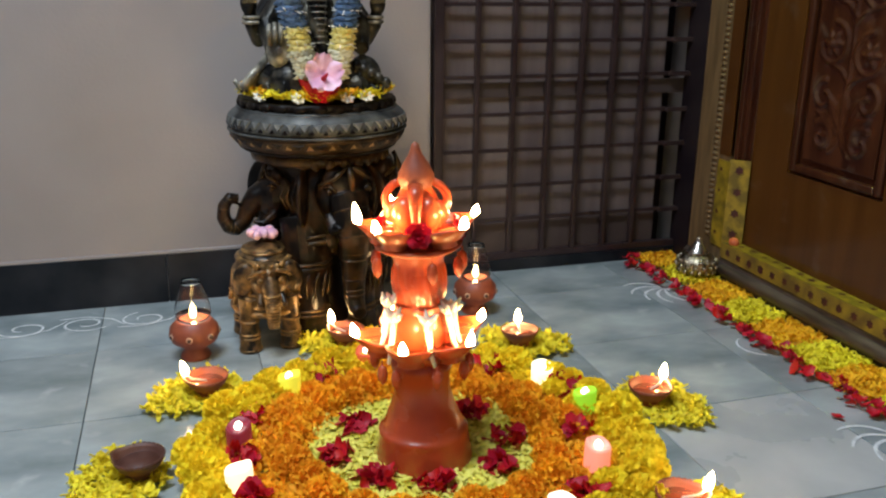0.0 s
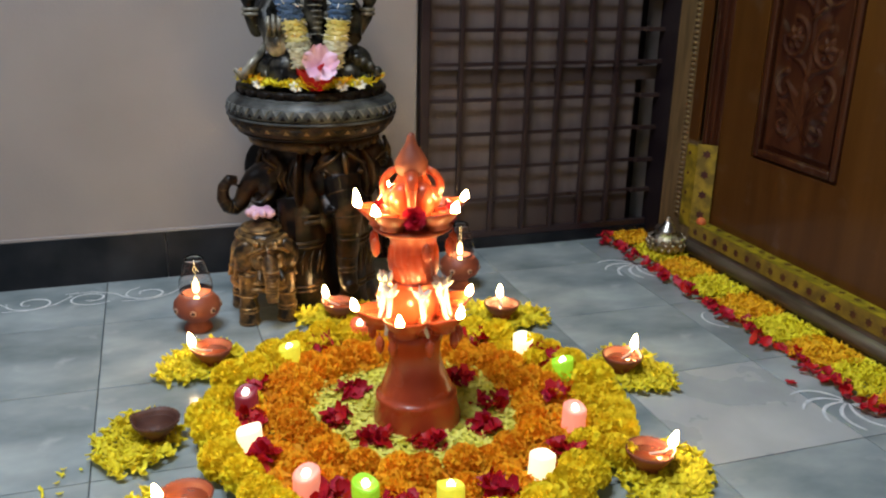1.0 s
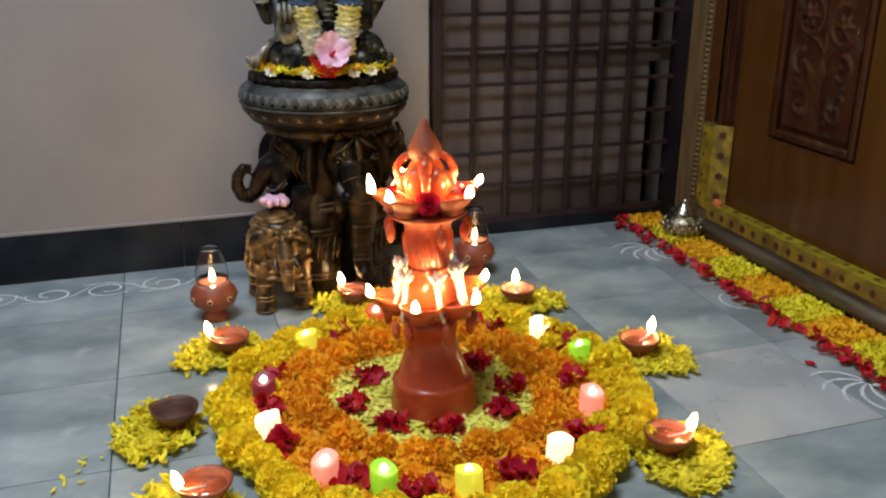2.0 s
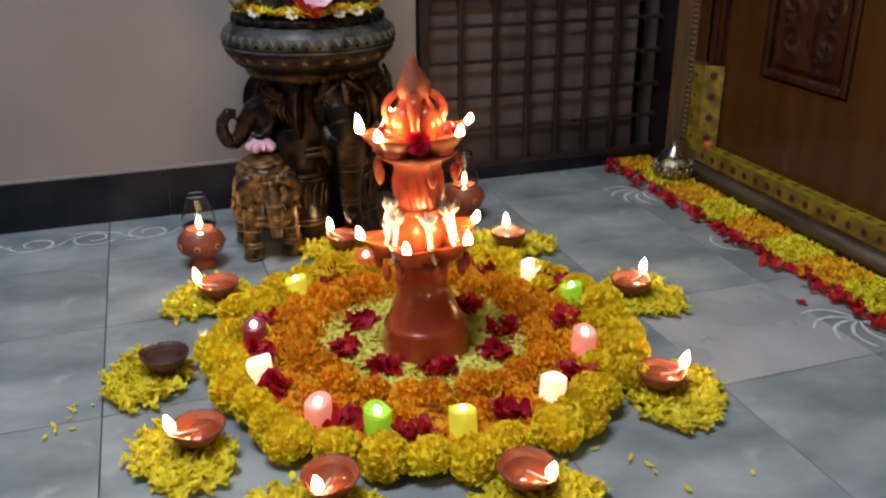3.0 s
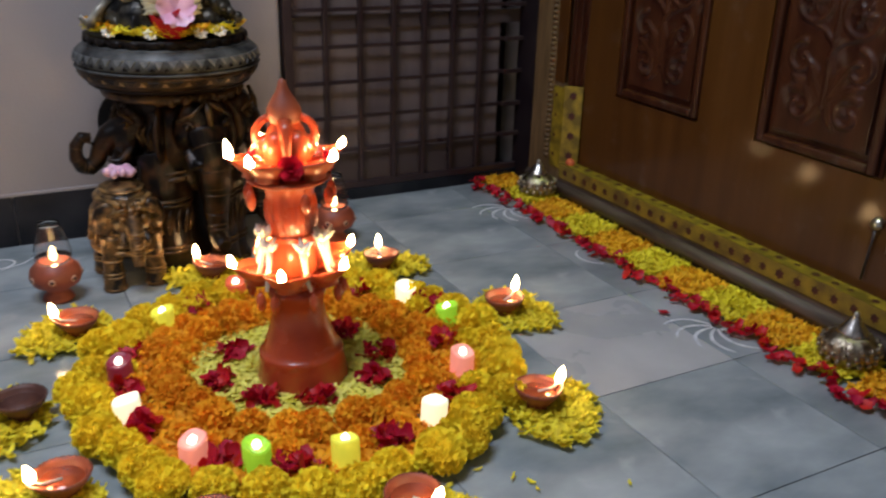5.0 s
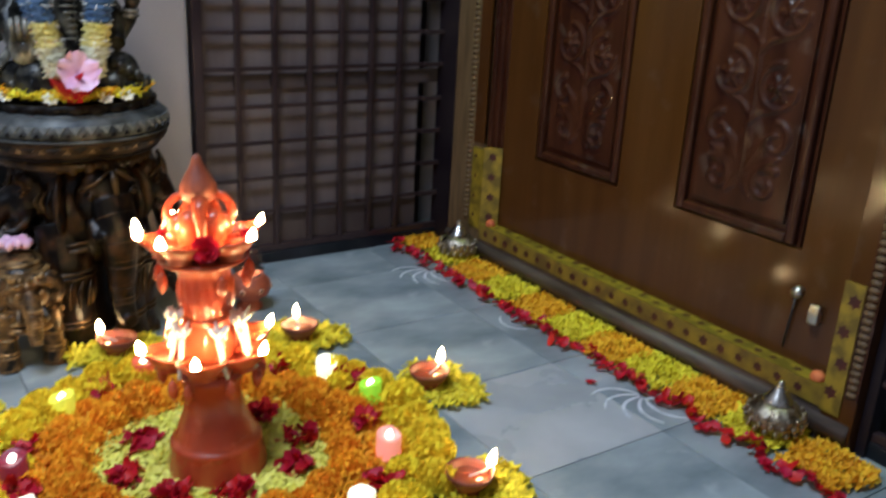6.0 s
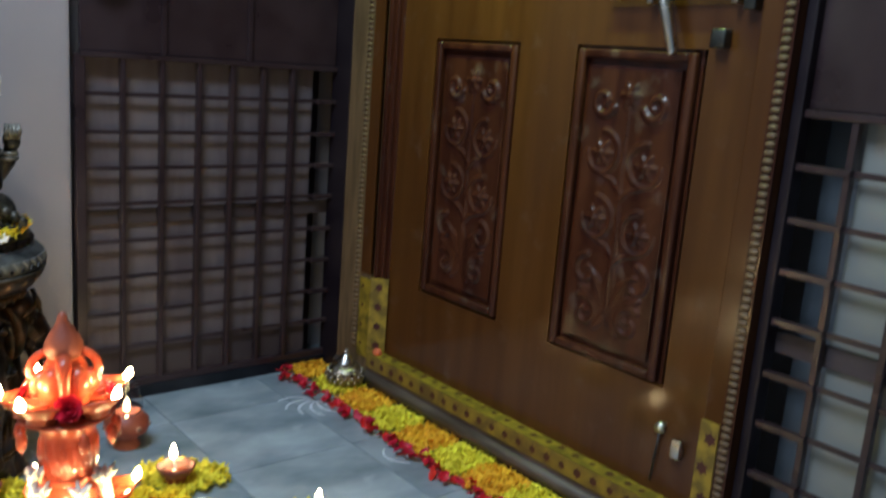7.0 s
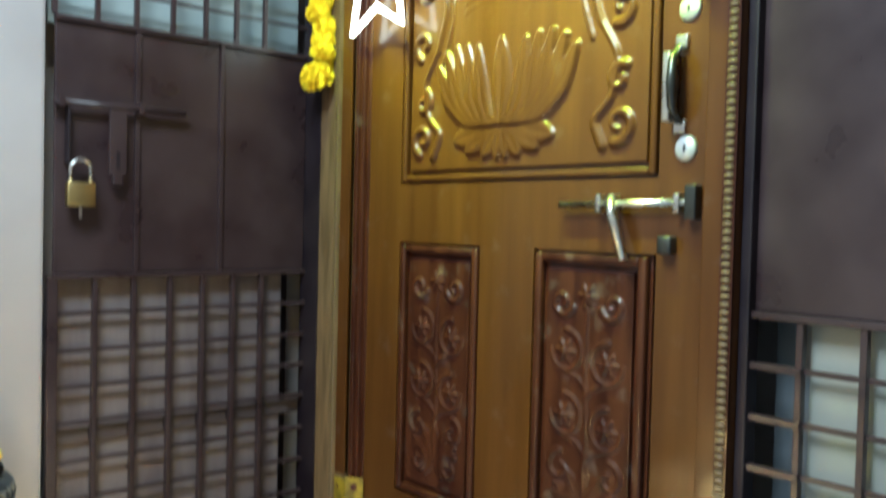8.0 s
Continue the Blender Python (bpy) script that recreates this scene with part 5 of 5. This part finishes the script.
idol, fine = bmesh.new(), bmesh.new()
ball(idol, (0, 0.01, 0.53), (0.1, 0.085, 0.06), n=24)
ball(idol, (0, -0.005, 0.605), (0.082, 0.075, 0.09), n=24)
ball(idol, (0, -0.01, 0.74), (0.062, 0.06, 0.07), n=24)
tube(idol, [(0, -0.06, 0.735), (0.0, -0.085, 0.68), (-0.005, -0.092, 0.62), (0.01, -0.095, 0.575), (0.03, -0.095, 0.565)], [0.026, 0.022, 0.018, 0.014, 0.01], 14)
lathe(idol, [(0.06, 0.79), (0.055, 0.82), (0.035, 0.86), (0.012, 0.9), (0.002, 0.91)], 24)
for s in (-1, 1):
    tube(idol, [(s * 0.05, 0.0, 0.52), (s * 0.11, -0.05, 0.512), (s * 0.075, -0.1, 0.505), (0.0, -0.105, 0.5)], [0.042, 0.038, 0.032, 0.02], 14)
    tube(idol, [(s * 0.065, 0.0, 0.66), (s * 0.105, -0.03, 0.62), (s * 0.098, -0.075, 0.58)], [0.03, 0.024, 0.018], 12)
    tube(idol, [(s * 0.07, 0.02, 0.68), (s * 0.115, 0.0, 0.625), (s * 0.124, -0.02, 0.6), (s * 0.138, -0.035, 0.625), (s * 0.142, -0.04, 0.65)], [0.028, 0.024, 0.021, 0.016, 0.013], 12)
    ball(idol, (s * 0.143, -0.045, 0.662), (0.019, 0.014, 0.021), n=12)
    for k in range(4):
        tube(fine, [(s * 0.142 + 0.007 * (k - 1.5), -0.055, 0.665), (s * 0.142 + 0.009 * (k - 1.5), -0.062, 0.68), (s * 0.142 + 0.007 * (k - 1.5), -0.055, 0.692)], 0.005, 6)
    for z in (0.628, 0.637):
        lathe(fine, [(0.008, z - 0.004), (0.019, z - 0.003), (0.02, z), (0.019, z + 0.003), (0.008, z + 0.004)], 14, at=(s * 0.139, -0.037, 0))
    ball(idol, (s * 0.075, 0.0, 0.75), (0.035, 0.012, 0.05), (0, 0, s * -15), n=14)
ball(fine, (-0.09, -0.1, 0.578), (0.027, 0.011, 0.03), n=16)
for k in range(4):
    tube(fine, [(-0.108 + 0.012 * k, -0.108, 0.59), (-0.109 + 0.0125 * k, -0.111, 0.612), (-0.108 + 0.012 * k, -0.106, 0.632 - 0.003 * abs(k - 1.5))], [0.0062, 0.0058, 0.0045], 8)
for k in range(5):
    tube(fine, [(-0.105 - 0.003 * k, -0.03 - 0.006 * k, 0.57 - 0.004 * k), (-0.128 - 0.004 * k, -0.035 - 0.008 * k, 0.535), (-0.135 - 0.0095 * k, -0.04 - 0.01 * k, 0.508), (-0.15 - 0.009 * k, -0.045 - 0.01 * k, 0.497 + 0.007 * k)], [0.007, 0.009, 0.009, 0.005], 8)
ball(idol, (-0.068, -0.085, 0.52), (0.045, 0.04, 0.038), n=16)
ball(idol, (0.105, -0.06, 0.53), (0.04, 0.04, 0.036), n=16)
for k in range(5):
    ball(idol, (0.08 + 0.017 * k, -0.1, 0.552 - 0.009 * k), (0.011, 0.012, 0.012), n=10)
    tube(idol, [(0.07 + 0.014 * k, -0.1, 0.53 - 0.006 * k), (0.075 + 0.016 * k, -0.108, 0.512 - 0.003 * k)], 0.006, 8)
for k in range(15):
    a = math.pi * (k / 14)
    ball(fine, (0.07 * math.cos(a), -0.07 - 0.012 * math.sin(a), 0.66 - 0.035 * math.sin(a)), (0.008, 0.007, 0.008), n=8)
for s in (-1, 1):
    for k in range(3):
        ring_at(fine, (s * (0.118 + 0.002 * k), -0.012 - 0.004 * k, 0.612 - 0.006 * k), (0.2 * s, -0.3, -1), 0.0215, 0.002, 16)
    tube(fine, [(s * 0.03, -0.075, 0.7), (s * 0.045, -0.07, 0.66), (s * 0.03, -0.085, 0.62)], [0.004, 0.006, 0.003], 8)
    for k in range(6):
        tube(fine, [(s * (0.05 + 0.012 * k), -0.09 + 0.004 * k, 0.542 - 0.004 * k), (s * (0.058 + 0.012 * k), -0.112 + 0.004 * k, 0.518), (s * (0.055 + 0.011 * k), -0.108 + 0.004 * k, 0.498)], 0.0028, 6)
for k in range(9):
    ring_at(fine, (-0.002 + 0.0005 * k, -0.089 - 0.0006 * k, 0.68 - 0.011 * k), (0, 0.12, 1), 0.0215 - 0.0007 * k, 0.0016, 16)
ball(fine, (-0.09, -0.111, 0.578), (0.009, 0.003, 0.01), n=10)
idol = gilded(melt(idol, 0.0026), fine)
idol.transform(Matrix.Translation((PX - 0.005, PY, 0.468)) @ Matrix.Diagonal((0.86, 0.9, 1, 1)) @ Matrix.Translation((0, 0, -0.475)))
solid("seated_idol", idol, (IDOL, IDOLPALE), "dark antique seated idol statue on the stool", "statue")

neck = thing("idol_garland", "white, blue and yellow thread garland hung on the idol", "garland", (PX, PY - 0.08, 0.55))
for s in (-1, 1):
    for k in range(24):
        f = k / 23
        z = 0.76 - 0.232 * f
        x = PX - 0.005 + s * (0.078 - 0.05 * f)
        y = PY - 0.055 - 0.055 * f ** 0.6
        m = BLUE if 0.36 <= f <= 0.62 else (CREAM if f > 0.8 else GOLDW)
        b = bmesh.new()
        tr = random.Random(900 + k + 50 * s)
        ball(b, (x, y, z), (0.0215, 0.0215, 0.009), n=14)
        for j in range(30):
            a = 2 * math.pi * j / 30 + tr.uniform(-0.1, 0.1)
            h, q0 = tr.uniform(-0.007, 0.007), tr.uniform(0.022, 0.027)
            tube(b, [(x, y, z + h * 0.3), (x + 0.014 * math.cos(a), y + 0.014 * math.sin(a), z + h * 0.7), (x + q0 * math.cos(a), y + q0 * math.sin(a), z + h)], [0.004, 0.0042, 0.0012], 4)
        part("tuft", b, m, neck, world=True)
        if k % 3 == 0:
            fr = bmesh.new()
            for j in range(9):
                a = 2 * math.pi * j / 9 + tr.uniform(-0.3, 0.3)
                h = tr.uniform(-0.008, 0.008)
                tube(fr, [(x + 0.016 * math.cos(a), y + 0.016 * math.sin(a), z + 0.005), (x + 0.029 * math.cos(a), y + 0.029 * math.sin(a), z + 0.005 + h)], [0.0016, 0.0007], 4)
            part("fringe", fr, WHITEP, neck, "white thread fringe", world=True)

hib = thing("hibiscus", "large pink hibiscus with a red second bloom before the idol", "flower", (PX - 0.013, PY - 0.135, 0.476))
for k in range(5):
    a = 2 * math.pi * k / 5 + 0.3
    p = bmesh.new()
    rows = []
    for t in (0, 0.25, 0.5, 0.75, 0.9, 1.0):
        w = 0.02 * math.sin(math.pi * (0.12 + 0.7 * t))
        rr = 0.035 * t
        rows.append([p.verts.new((rr * math.cos(a) - s * w * math.sin(a), 0.014 * (1 - t) - 0.016 * t * t + 0.02 * max(0, t - 0.6) - 0.009 * math.sin(5 * s + 2 * k) * t * t, rr * math.sin(a) + s * w * math.cos(a))) for s in (-1, -0.6, -0.2, 0.2, 0.6, 1)])
    for c, d in zip(rows, rows[1:]):
        for j in range(5):
            p.faces.new((c[j], c[j + 1], d[j + 1], d[j]))
    p.transform(Matrix.Translation((0.002, -0.03, 0.061)) @ pose(0, 0, 0, -22, 0, 0))
    part("petal", p, PINKP, hib, "pink hibiscus petal")
part("stamen", tube(bmesh.new(), [(0.002, -0.02, 0.05), (0.005, -0.05, 0.062)], [0.0055, 0.002], 8), REDP, hib)
for k in range(6):
    a0 = 2 * math.pi * k / 6 + 0.25
    p = bmesh.new()
    rows = []
    for t in (0, 0.3, 0.6, 0.85, 1.0):
        rr = 0.012 + 0.026 * t ** 0.7
        rows.append([p.verts.new(((rr + 0.002 * (k % 2)) * math.cos(a0 + d), 0.002 + 0.8 * (rr + 0.002 * (k % 2)) * math.sin(a0 + d), 0.004 + 0.046 * t - 0.02 * t * abs(d) ** 2)) for d in (-0.75, -0.4, 0, 0.4, 0.75)])
    for c, d in zip(rows, rows[1:]):
        for j in range(4):
            p.faces.new((c[j], c[j + 1], d[j + 1], d[j]))
    part("red_petal", p, REDP, hib, "broad dark red petal")
heap("petal_ring", scatter(2600, 301, lambda x, y: 0.085 < math.hypot(x - PX, y - PY) < 0.15, (PX - 0.16, PX + 0.16, PY - 0.16, PY + 0.16), lambda x, y: 0.012), 0.02, 0.0075, LIME,
     "yellow petals lying round the basin's rim", "petals", 301, tilt=40).location.z = 0.48
heap("petal_ring", scatter(260, 302, lambda x, y: 0.1 < math.hypot(x - PX, y - PY) < 0.152 and math.sin(9 * math.atan2(y - PY, x - PX)) > 0.3, (PX - 0.16, PX + 0.16, PY - 0.16, PY + 0.16), lambda x, y: 0.016), 0.018, 0.008, RUGO,
     "orange petals lying round the basin's rim", "petals", 302, tilt=40).location.z = 0.482


def small_bloom(name, x, y, z, r, material, label, n=7):
    t = thing(name, label, "flower", (x, y, z), group="white blooms")
    t.rotation_euler = (radians(40), 0, 0)
    for k in range(n):
        a = 2 * math.pi * k / n
        part("petal", tube(bmesh.new(), [(0, 0, 0.002), (r * 0.6 * math.cos(a), r * 0.6 * math.sin(a), 0.006), (r * math.cos(a), r * math.sin(a), 0.009)], [r * 0.15, r * 0.28, r * 0.08], 6), material, t)
    return t


for x in (-0.055, 0.035, 0.075, -0.12):
    small_bloom("white_bloom", PX + x, PY - math.sqrt(0.147 ** 2 - x * x), 0.484, 0.014, WHITEP, "small white bloom on the basin's rim")
pk = bmesh.new()
for k in range(9):
    a = 2 * math.pi * k / 9
    ball(pk, (0.019 * math.cos(a), 0.014 * math.sin(a), 0.008 + 0.004 * (k % 2)), (0.014, 0.007, 0.01), (15 * math.sin(a), 15 * math.cos(a), math.degrees(a)), n=10)
ball(pk, (0, 0, 0.012), (0.012, 0.012, 0.01), n=10)
pk.transform(pose(-0.18, 0.55, 0.213))
solid("pink_bloom", pk, PINKP, "pink bloom laid on the elephant statuette", "flower")


def lantern(label):
    t = thing("clay_lantern", label, "lantern", group="clay lanterns")
    part("pot", lathe(bmesh.new(), [(0.026, 0), (0.029, 0.003), (0.027, 0.01), (0.02, 0.018), (0.023, 0.024), (0.042, 0.036), (0.0475, 0.05), (0.045, 0.064), (0.034, 0.076), (0.03, 0.079), (0.026, 0.077), (0.02, 0.06)], 36), CLAY, t, "round red clay pot")
    for k in range(7):
        a = 2 * math.pi * k / 7
        ringb = lathe(bmesh.new(), [(0.003, 0.0), (0.0055, 0.002), (0.0065, 0.0)], 14)
        ringb.transform(pose(0.0462 * math.cos(a), 0.0462 * math.sin(a), 0.052, 0, 0, math.degrees(a)) @ pose(0, 0, 0, 0, 90, 0))
        part("hole_rim", ringb, PALECLAY, t, "pale ring round a hole")
        hole = lathe(bmesh.new(), [(0.0035, 0.0), (0.0035, 0.0032)], 12)
        hole.transform(pose(0.0462 * math.cos(a), 0.0462 * math.sin(a), 0.052, 0, 0, math.degrees(a)) @ pose(0, 0, 0, 0, 90, 0))
        part("hole", hole, CLAYDARK, t)
    gb = bmesh.new()
    prof = [(0.029, 0.076), (0.034, 0.09), (0.033, 0.105), (0.026, 0.13), (0.0185, 0.15), (0.018, 0.156)]
    rings = []
    for r, z in prof:
        rings.append([gb.verts.new((r * math.cos(2 * math.pi * k / 32), r * math.sin(2 * math.pi * k / 32), z)) for k in range(32)])
    for p, q2 in zip(rings, rings[1:]):
        for k in range(32):
            gb.faces.new((p[k], p[(k + 1) % 32], q2[(k + 1) % 32], q2[k]))
    g = part("chimney", gb, GLASS, t, "clear glass chimney")
    so = g.modifiers.new("thickness", "SOLIDIFY")
    so.thickness = 0.0007
    g.visible_shadow = False
    fl = flame_bm(0.03, 0.0065)
    fl.transform(Matrix.Translation((0, 0, 0.08)))
    part("flame", fl, FLAME, t, "bright flame")
    return t


lan = lantern("red clay lantern with a clear glass chimney, lit")
lan.matrix_basis = pose(-0.322, 0.492, 0)
copy_thing(lan, pose(0.275, 0.575, 0, 0, 0, 25))


# ---- petal carpet and silver pots at the door ----
boss_mesh = mesh_of(ball(bmesh.new(), (0, 0, 0), (0.005, 0.005, 0.006), n=8), "boss", SILVER)


def kalash(label):
    k = thing("silver_pot", label, "ornament", group="silver pots at the door")
    part("belly", lathe(bmesh.new(), [(0.022, 0), (0.03, 0.004), (0.043, 0.017), (0.048, 0.03), (0.045, 0.043), (0.034, 0.055), (0.025, 0.06)], 40, wave=lambda a, i: 1 + 0.035 * math.cos(14 * a) * (0 < i < 6)), SILVER, k, "chased silver belly")
    part("cone", lathe(bmesh.new(), [(0.027, 0.059), (0.025, 0.064), (0.017, 0.074), (0.01, 0.085), (0.005, 0.092), (0.006, 0.095), (0.002, 0.099)], 28), CHROME, k, "plain polished cone top")
    for r0 in range(3):
        for j in range(16):
            a = 2 * math.pi * (j + 0.5 * (r0 % 2)) / 16
            rr, z = ((0.0455, 0.018), (0.0495, 0.031), (0.046, 0.043))[r0]
            o = new("boss", boss_mesh)
            o.parent = k
            o.location = (rr * math.cos(a), rr * math.sin(a), z)
    return k


kal = kalash("small chased silver pot with a pointed lid")
kal.matrix_basis = pose(0.87, 0.637, 0.01)
copy_thing(kal, pose(0.856, -0.352, 0.01, 0, 0, 40))

PATCH = ((0.855, 0.775, 0), (0.868, 0.645, 1), (0.868, 0.515, 0), (0.853, 0.392, 1), (0.85, 0.265, 0), (0.85, 0.14, 1), (0.848, 0.025, 0), (0.85, -0.09, 1), (0.85, -0.21, 0), (0.855, -0.335, 1), (0.855, -0.465, 0))
for k, (x, y, lime) in enumerate(PATCH):
    def in_patch(a, b, x=x, y=y):
        w = 0.062 + 0.006 * math.sin(b * 70)
        return abs(a - x) < w and abs(b - y) < 0.06 + 0.008 * math.sin(a * 60) and a < 0.908
    heap("petal_patch", scatter(900, 200 + k, in_patch, (x - 0.09, x + 0.09, y - 0.085, y + 0.085), lambda a, b: 0.012), 0.016, 0.0065, LIME if lime else RUGO,
         ("lime yellow" if lime else "orange") + " petal patch in the carpet before the door", "petals", 230 + k, group="petal carpet patches")
edge = []
re = random.Random(5)
for k in range(190):
    y = 0.8 - 1.34 * k / 189
    edge.append((0.775 + 0.012 * math.sin(y * 48) + re.uniform(-0.014, 0.014), y + re.uniform(-0.008, 0.008), 0.006 + 0.012 * re.random()))
heap("rose_petal_edge", edge, 0.024, 0.019, REDP, "edge of dark red rose petals along the carpet", "petals", 260, tilt=50, curl=0.6)
heap("rose_petal", [(0.71, -0.06, 0.004), (0.706, -0.055, 0.005)], 0.02, 0.012, REDP, "stray red rose petal on the slabs", "petals", 261, tilt=10)


# ---- chalk drawings on the floor ----
def chalk(label, lines, at):
    c = thing("chalk_drawing", label, "floor drawing", (*at, 0.0012))
    for pts, w in lines:
        bm = bmesh.new()
        p = [Vector((a, b, 0)) for a, b in pts]
        prev = None
        for i, q0 in enumerate(p):
            d = (p[min(i + 1, len(p) - 1)] - p[max(i - 1, 0)]).normalized()
            nrm = Vector((-d.y, d.x, 0)) * w * (0.35 + 0.65 * math.sin(math.pi * (0.12 + 0.76 * i / max(1, len(p) - 1))))
            cur = [bm.verts.new(q0 + nrm), bm.verts.new(q0 + Vector((0, 0, 0.0008))), bm.verts.new(q0 - nrm)]
            if prev:
                bm.faces.new((prev[0], prev[1], cur[1], cur[0]))
                bm.faces.new((prev[1], prev[2], cur[2], cur[1]))
            prev = cur
        part("chalk_line", bm, CHALK, c)
    return c


def spray(n, r, a0, a1, bend):
    out = []
    for k in range(n):
        a = radians(a0 + (a1 - a0) * k / (n - 1))
        out.append(([(r * f * math.cos(a + bend * f * f), r * f * math.sin(a + bend * f * f)) for f in [0.1 + 0.9 * i / 9 for i in range(10)]], 0.0036))
    return out


chalk("white chalk spray of petals before the carpet", spray(7, 0.1, 120, 300, 0.7), (0.765, 0.6))
chalk("white chalk spray of petals before the carpet", spray(7, 0.1, 110, 300, 0.7), (0.765, -0.14))
chalk("white chalk arc beside the carpet", [(spiral(0, 0, 0.05, 120, 0.35, shrink=0.9), 0.0025)], (0.775, 0.24))
sw = []
for k, u in enumerate((0.0, 0.12, 0.24, 0.36)):
    s = 1 if k % 2 else -1
    sw.append((spiral(u, 0.0, 0.052, 20 + 150 * k, s * 1.25, 30, 0.3), 0.0024))
    sw.append(([(u - 0.055, -s * 0.045), (u, -s * 0.05), (u + 0.05, -s * 0.02), (u + 0.08, s * 0.03)], 0.0022))
chalk("faint white chalk scrolls along the wall", [([(a, b * 0.8) for a, b in pts], w) for pts, w in sw], (-0.78, 0.72))

# garland beads on the door frame
for k in range(15):
    o = new("marigold_bead", YM[k % 4])
    o.parent = garland
    o.matrix_basis = pose(0.0 + 0.004 * math.sin(k * 2.1), 0.006 * math.sin(k * 1.7), 0.0 + k * 0.034, rg.uniform(-30, 30), rg.uniform(-30, 30), rg.uniform(0, 360)) @ Matrix.Scale(0.95 if k else 1.25, 4)
part("string", tube(bmesh.new(), [(0, 0, 0.0), (0, 0, 0.52)], 0.0015, 6), COTTON, garland)

garland2 = thing("door_garland", "hanging string of orange marigolds at the door's lock side", "garland", (JAMB_X - 0.025, -0.4, 1.375))
for k in range(9):
    o = new("marigold_bead", OM[k % 4])
    o.parent = garland2
    o.matrix_basis = pose(0.004 * math.sin(k * 2.1), 0.006 * math.sin(k * 1.7), k * 0.036, rg.uniform(-30, 30), rg.uniform(-30, 30), rg.uniform(0, 360))
part("string", tube(bmesh.new(), [(0, 0, 0.0), (0, 0, 0.34)], 0.0015, 6), COTTON, garland2)

# ---- floor slabs ----
slab_mesh = {}


def slab(x0, x1, y0, y1, material):
    key = (round(x1 - x0, 3), round(y1 - y0, 3), material.name)
    if key not in slab_mesh:
        w, h = x1 - x0 - 0.0018, y1 - y0 - 0.0018
        slab_mesh[key] = mesh_of(B(-w / 2, w / 2, -h / 2, h / 2, -0.012, 0, bev=0.0012), "slab", material, False)
    o = new("slab", slab_mesh[key])
    o.parent = floor
    o.location = ((x0 + x1) / 2, (y0 + y1) / 2, 0)


COLS = [-1.6, -1.414, -1.111, -0.81, -0.508, -0.205, 0.1, 0.402, 0.703, 1.15]
for i, (x0, x1) in enumerate(zip(COLS, COLS[1:])):
    y = 0.05 if x0 > 0 else -0.022
    ys = [y + 0.296 * k for k in range(-8, 4)]
    ys = [-2.35] + [v for v in ys if -2.3 < v < 0.79] + [0.98 if x0 > 0.1 else WALL_Y]
    for y0, y1 in zip(ys, ys[1:]):
        pale = abs(x0 - 0.402) < 0.01 and abs(y1 - y) < 0.01
        slab(x0, x1, y0, y1, PALE if pale else SLAB)
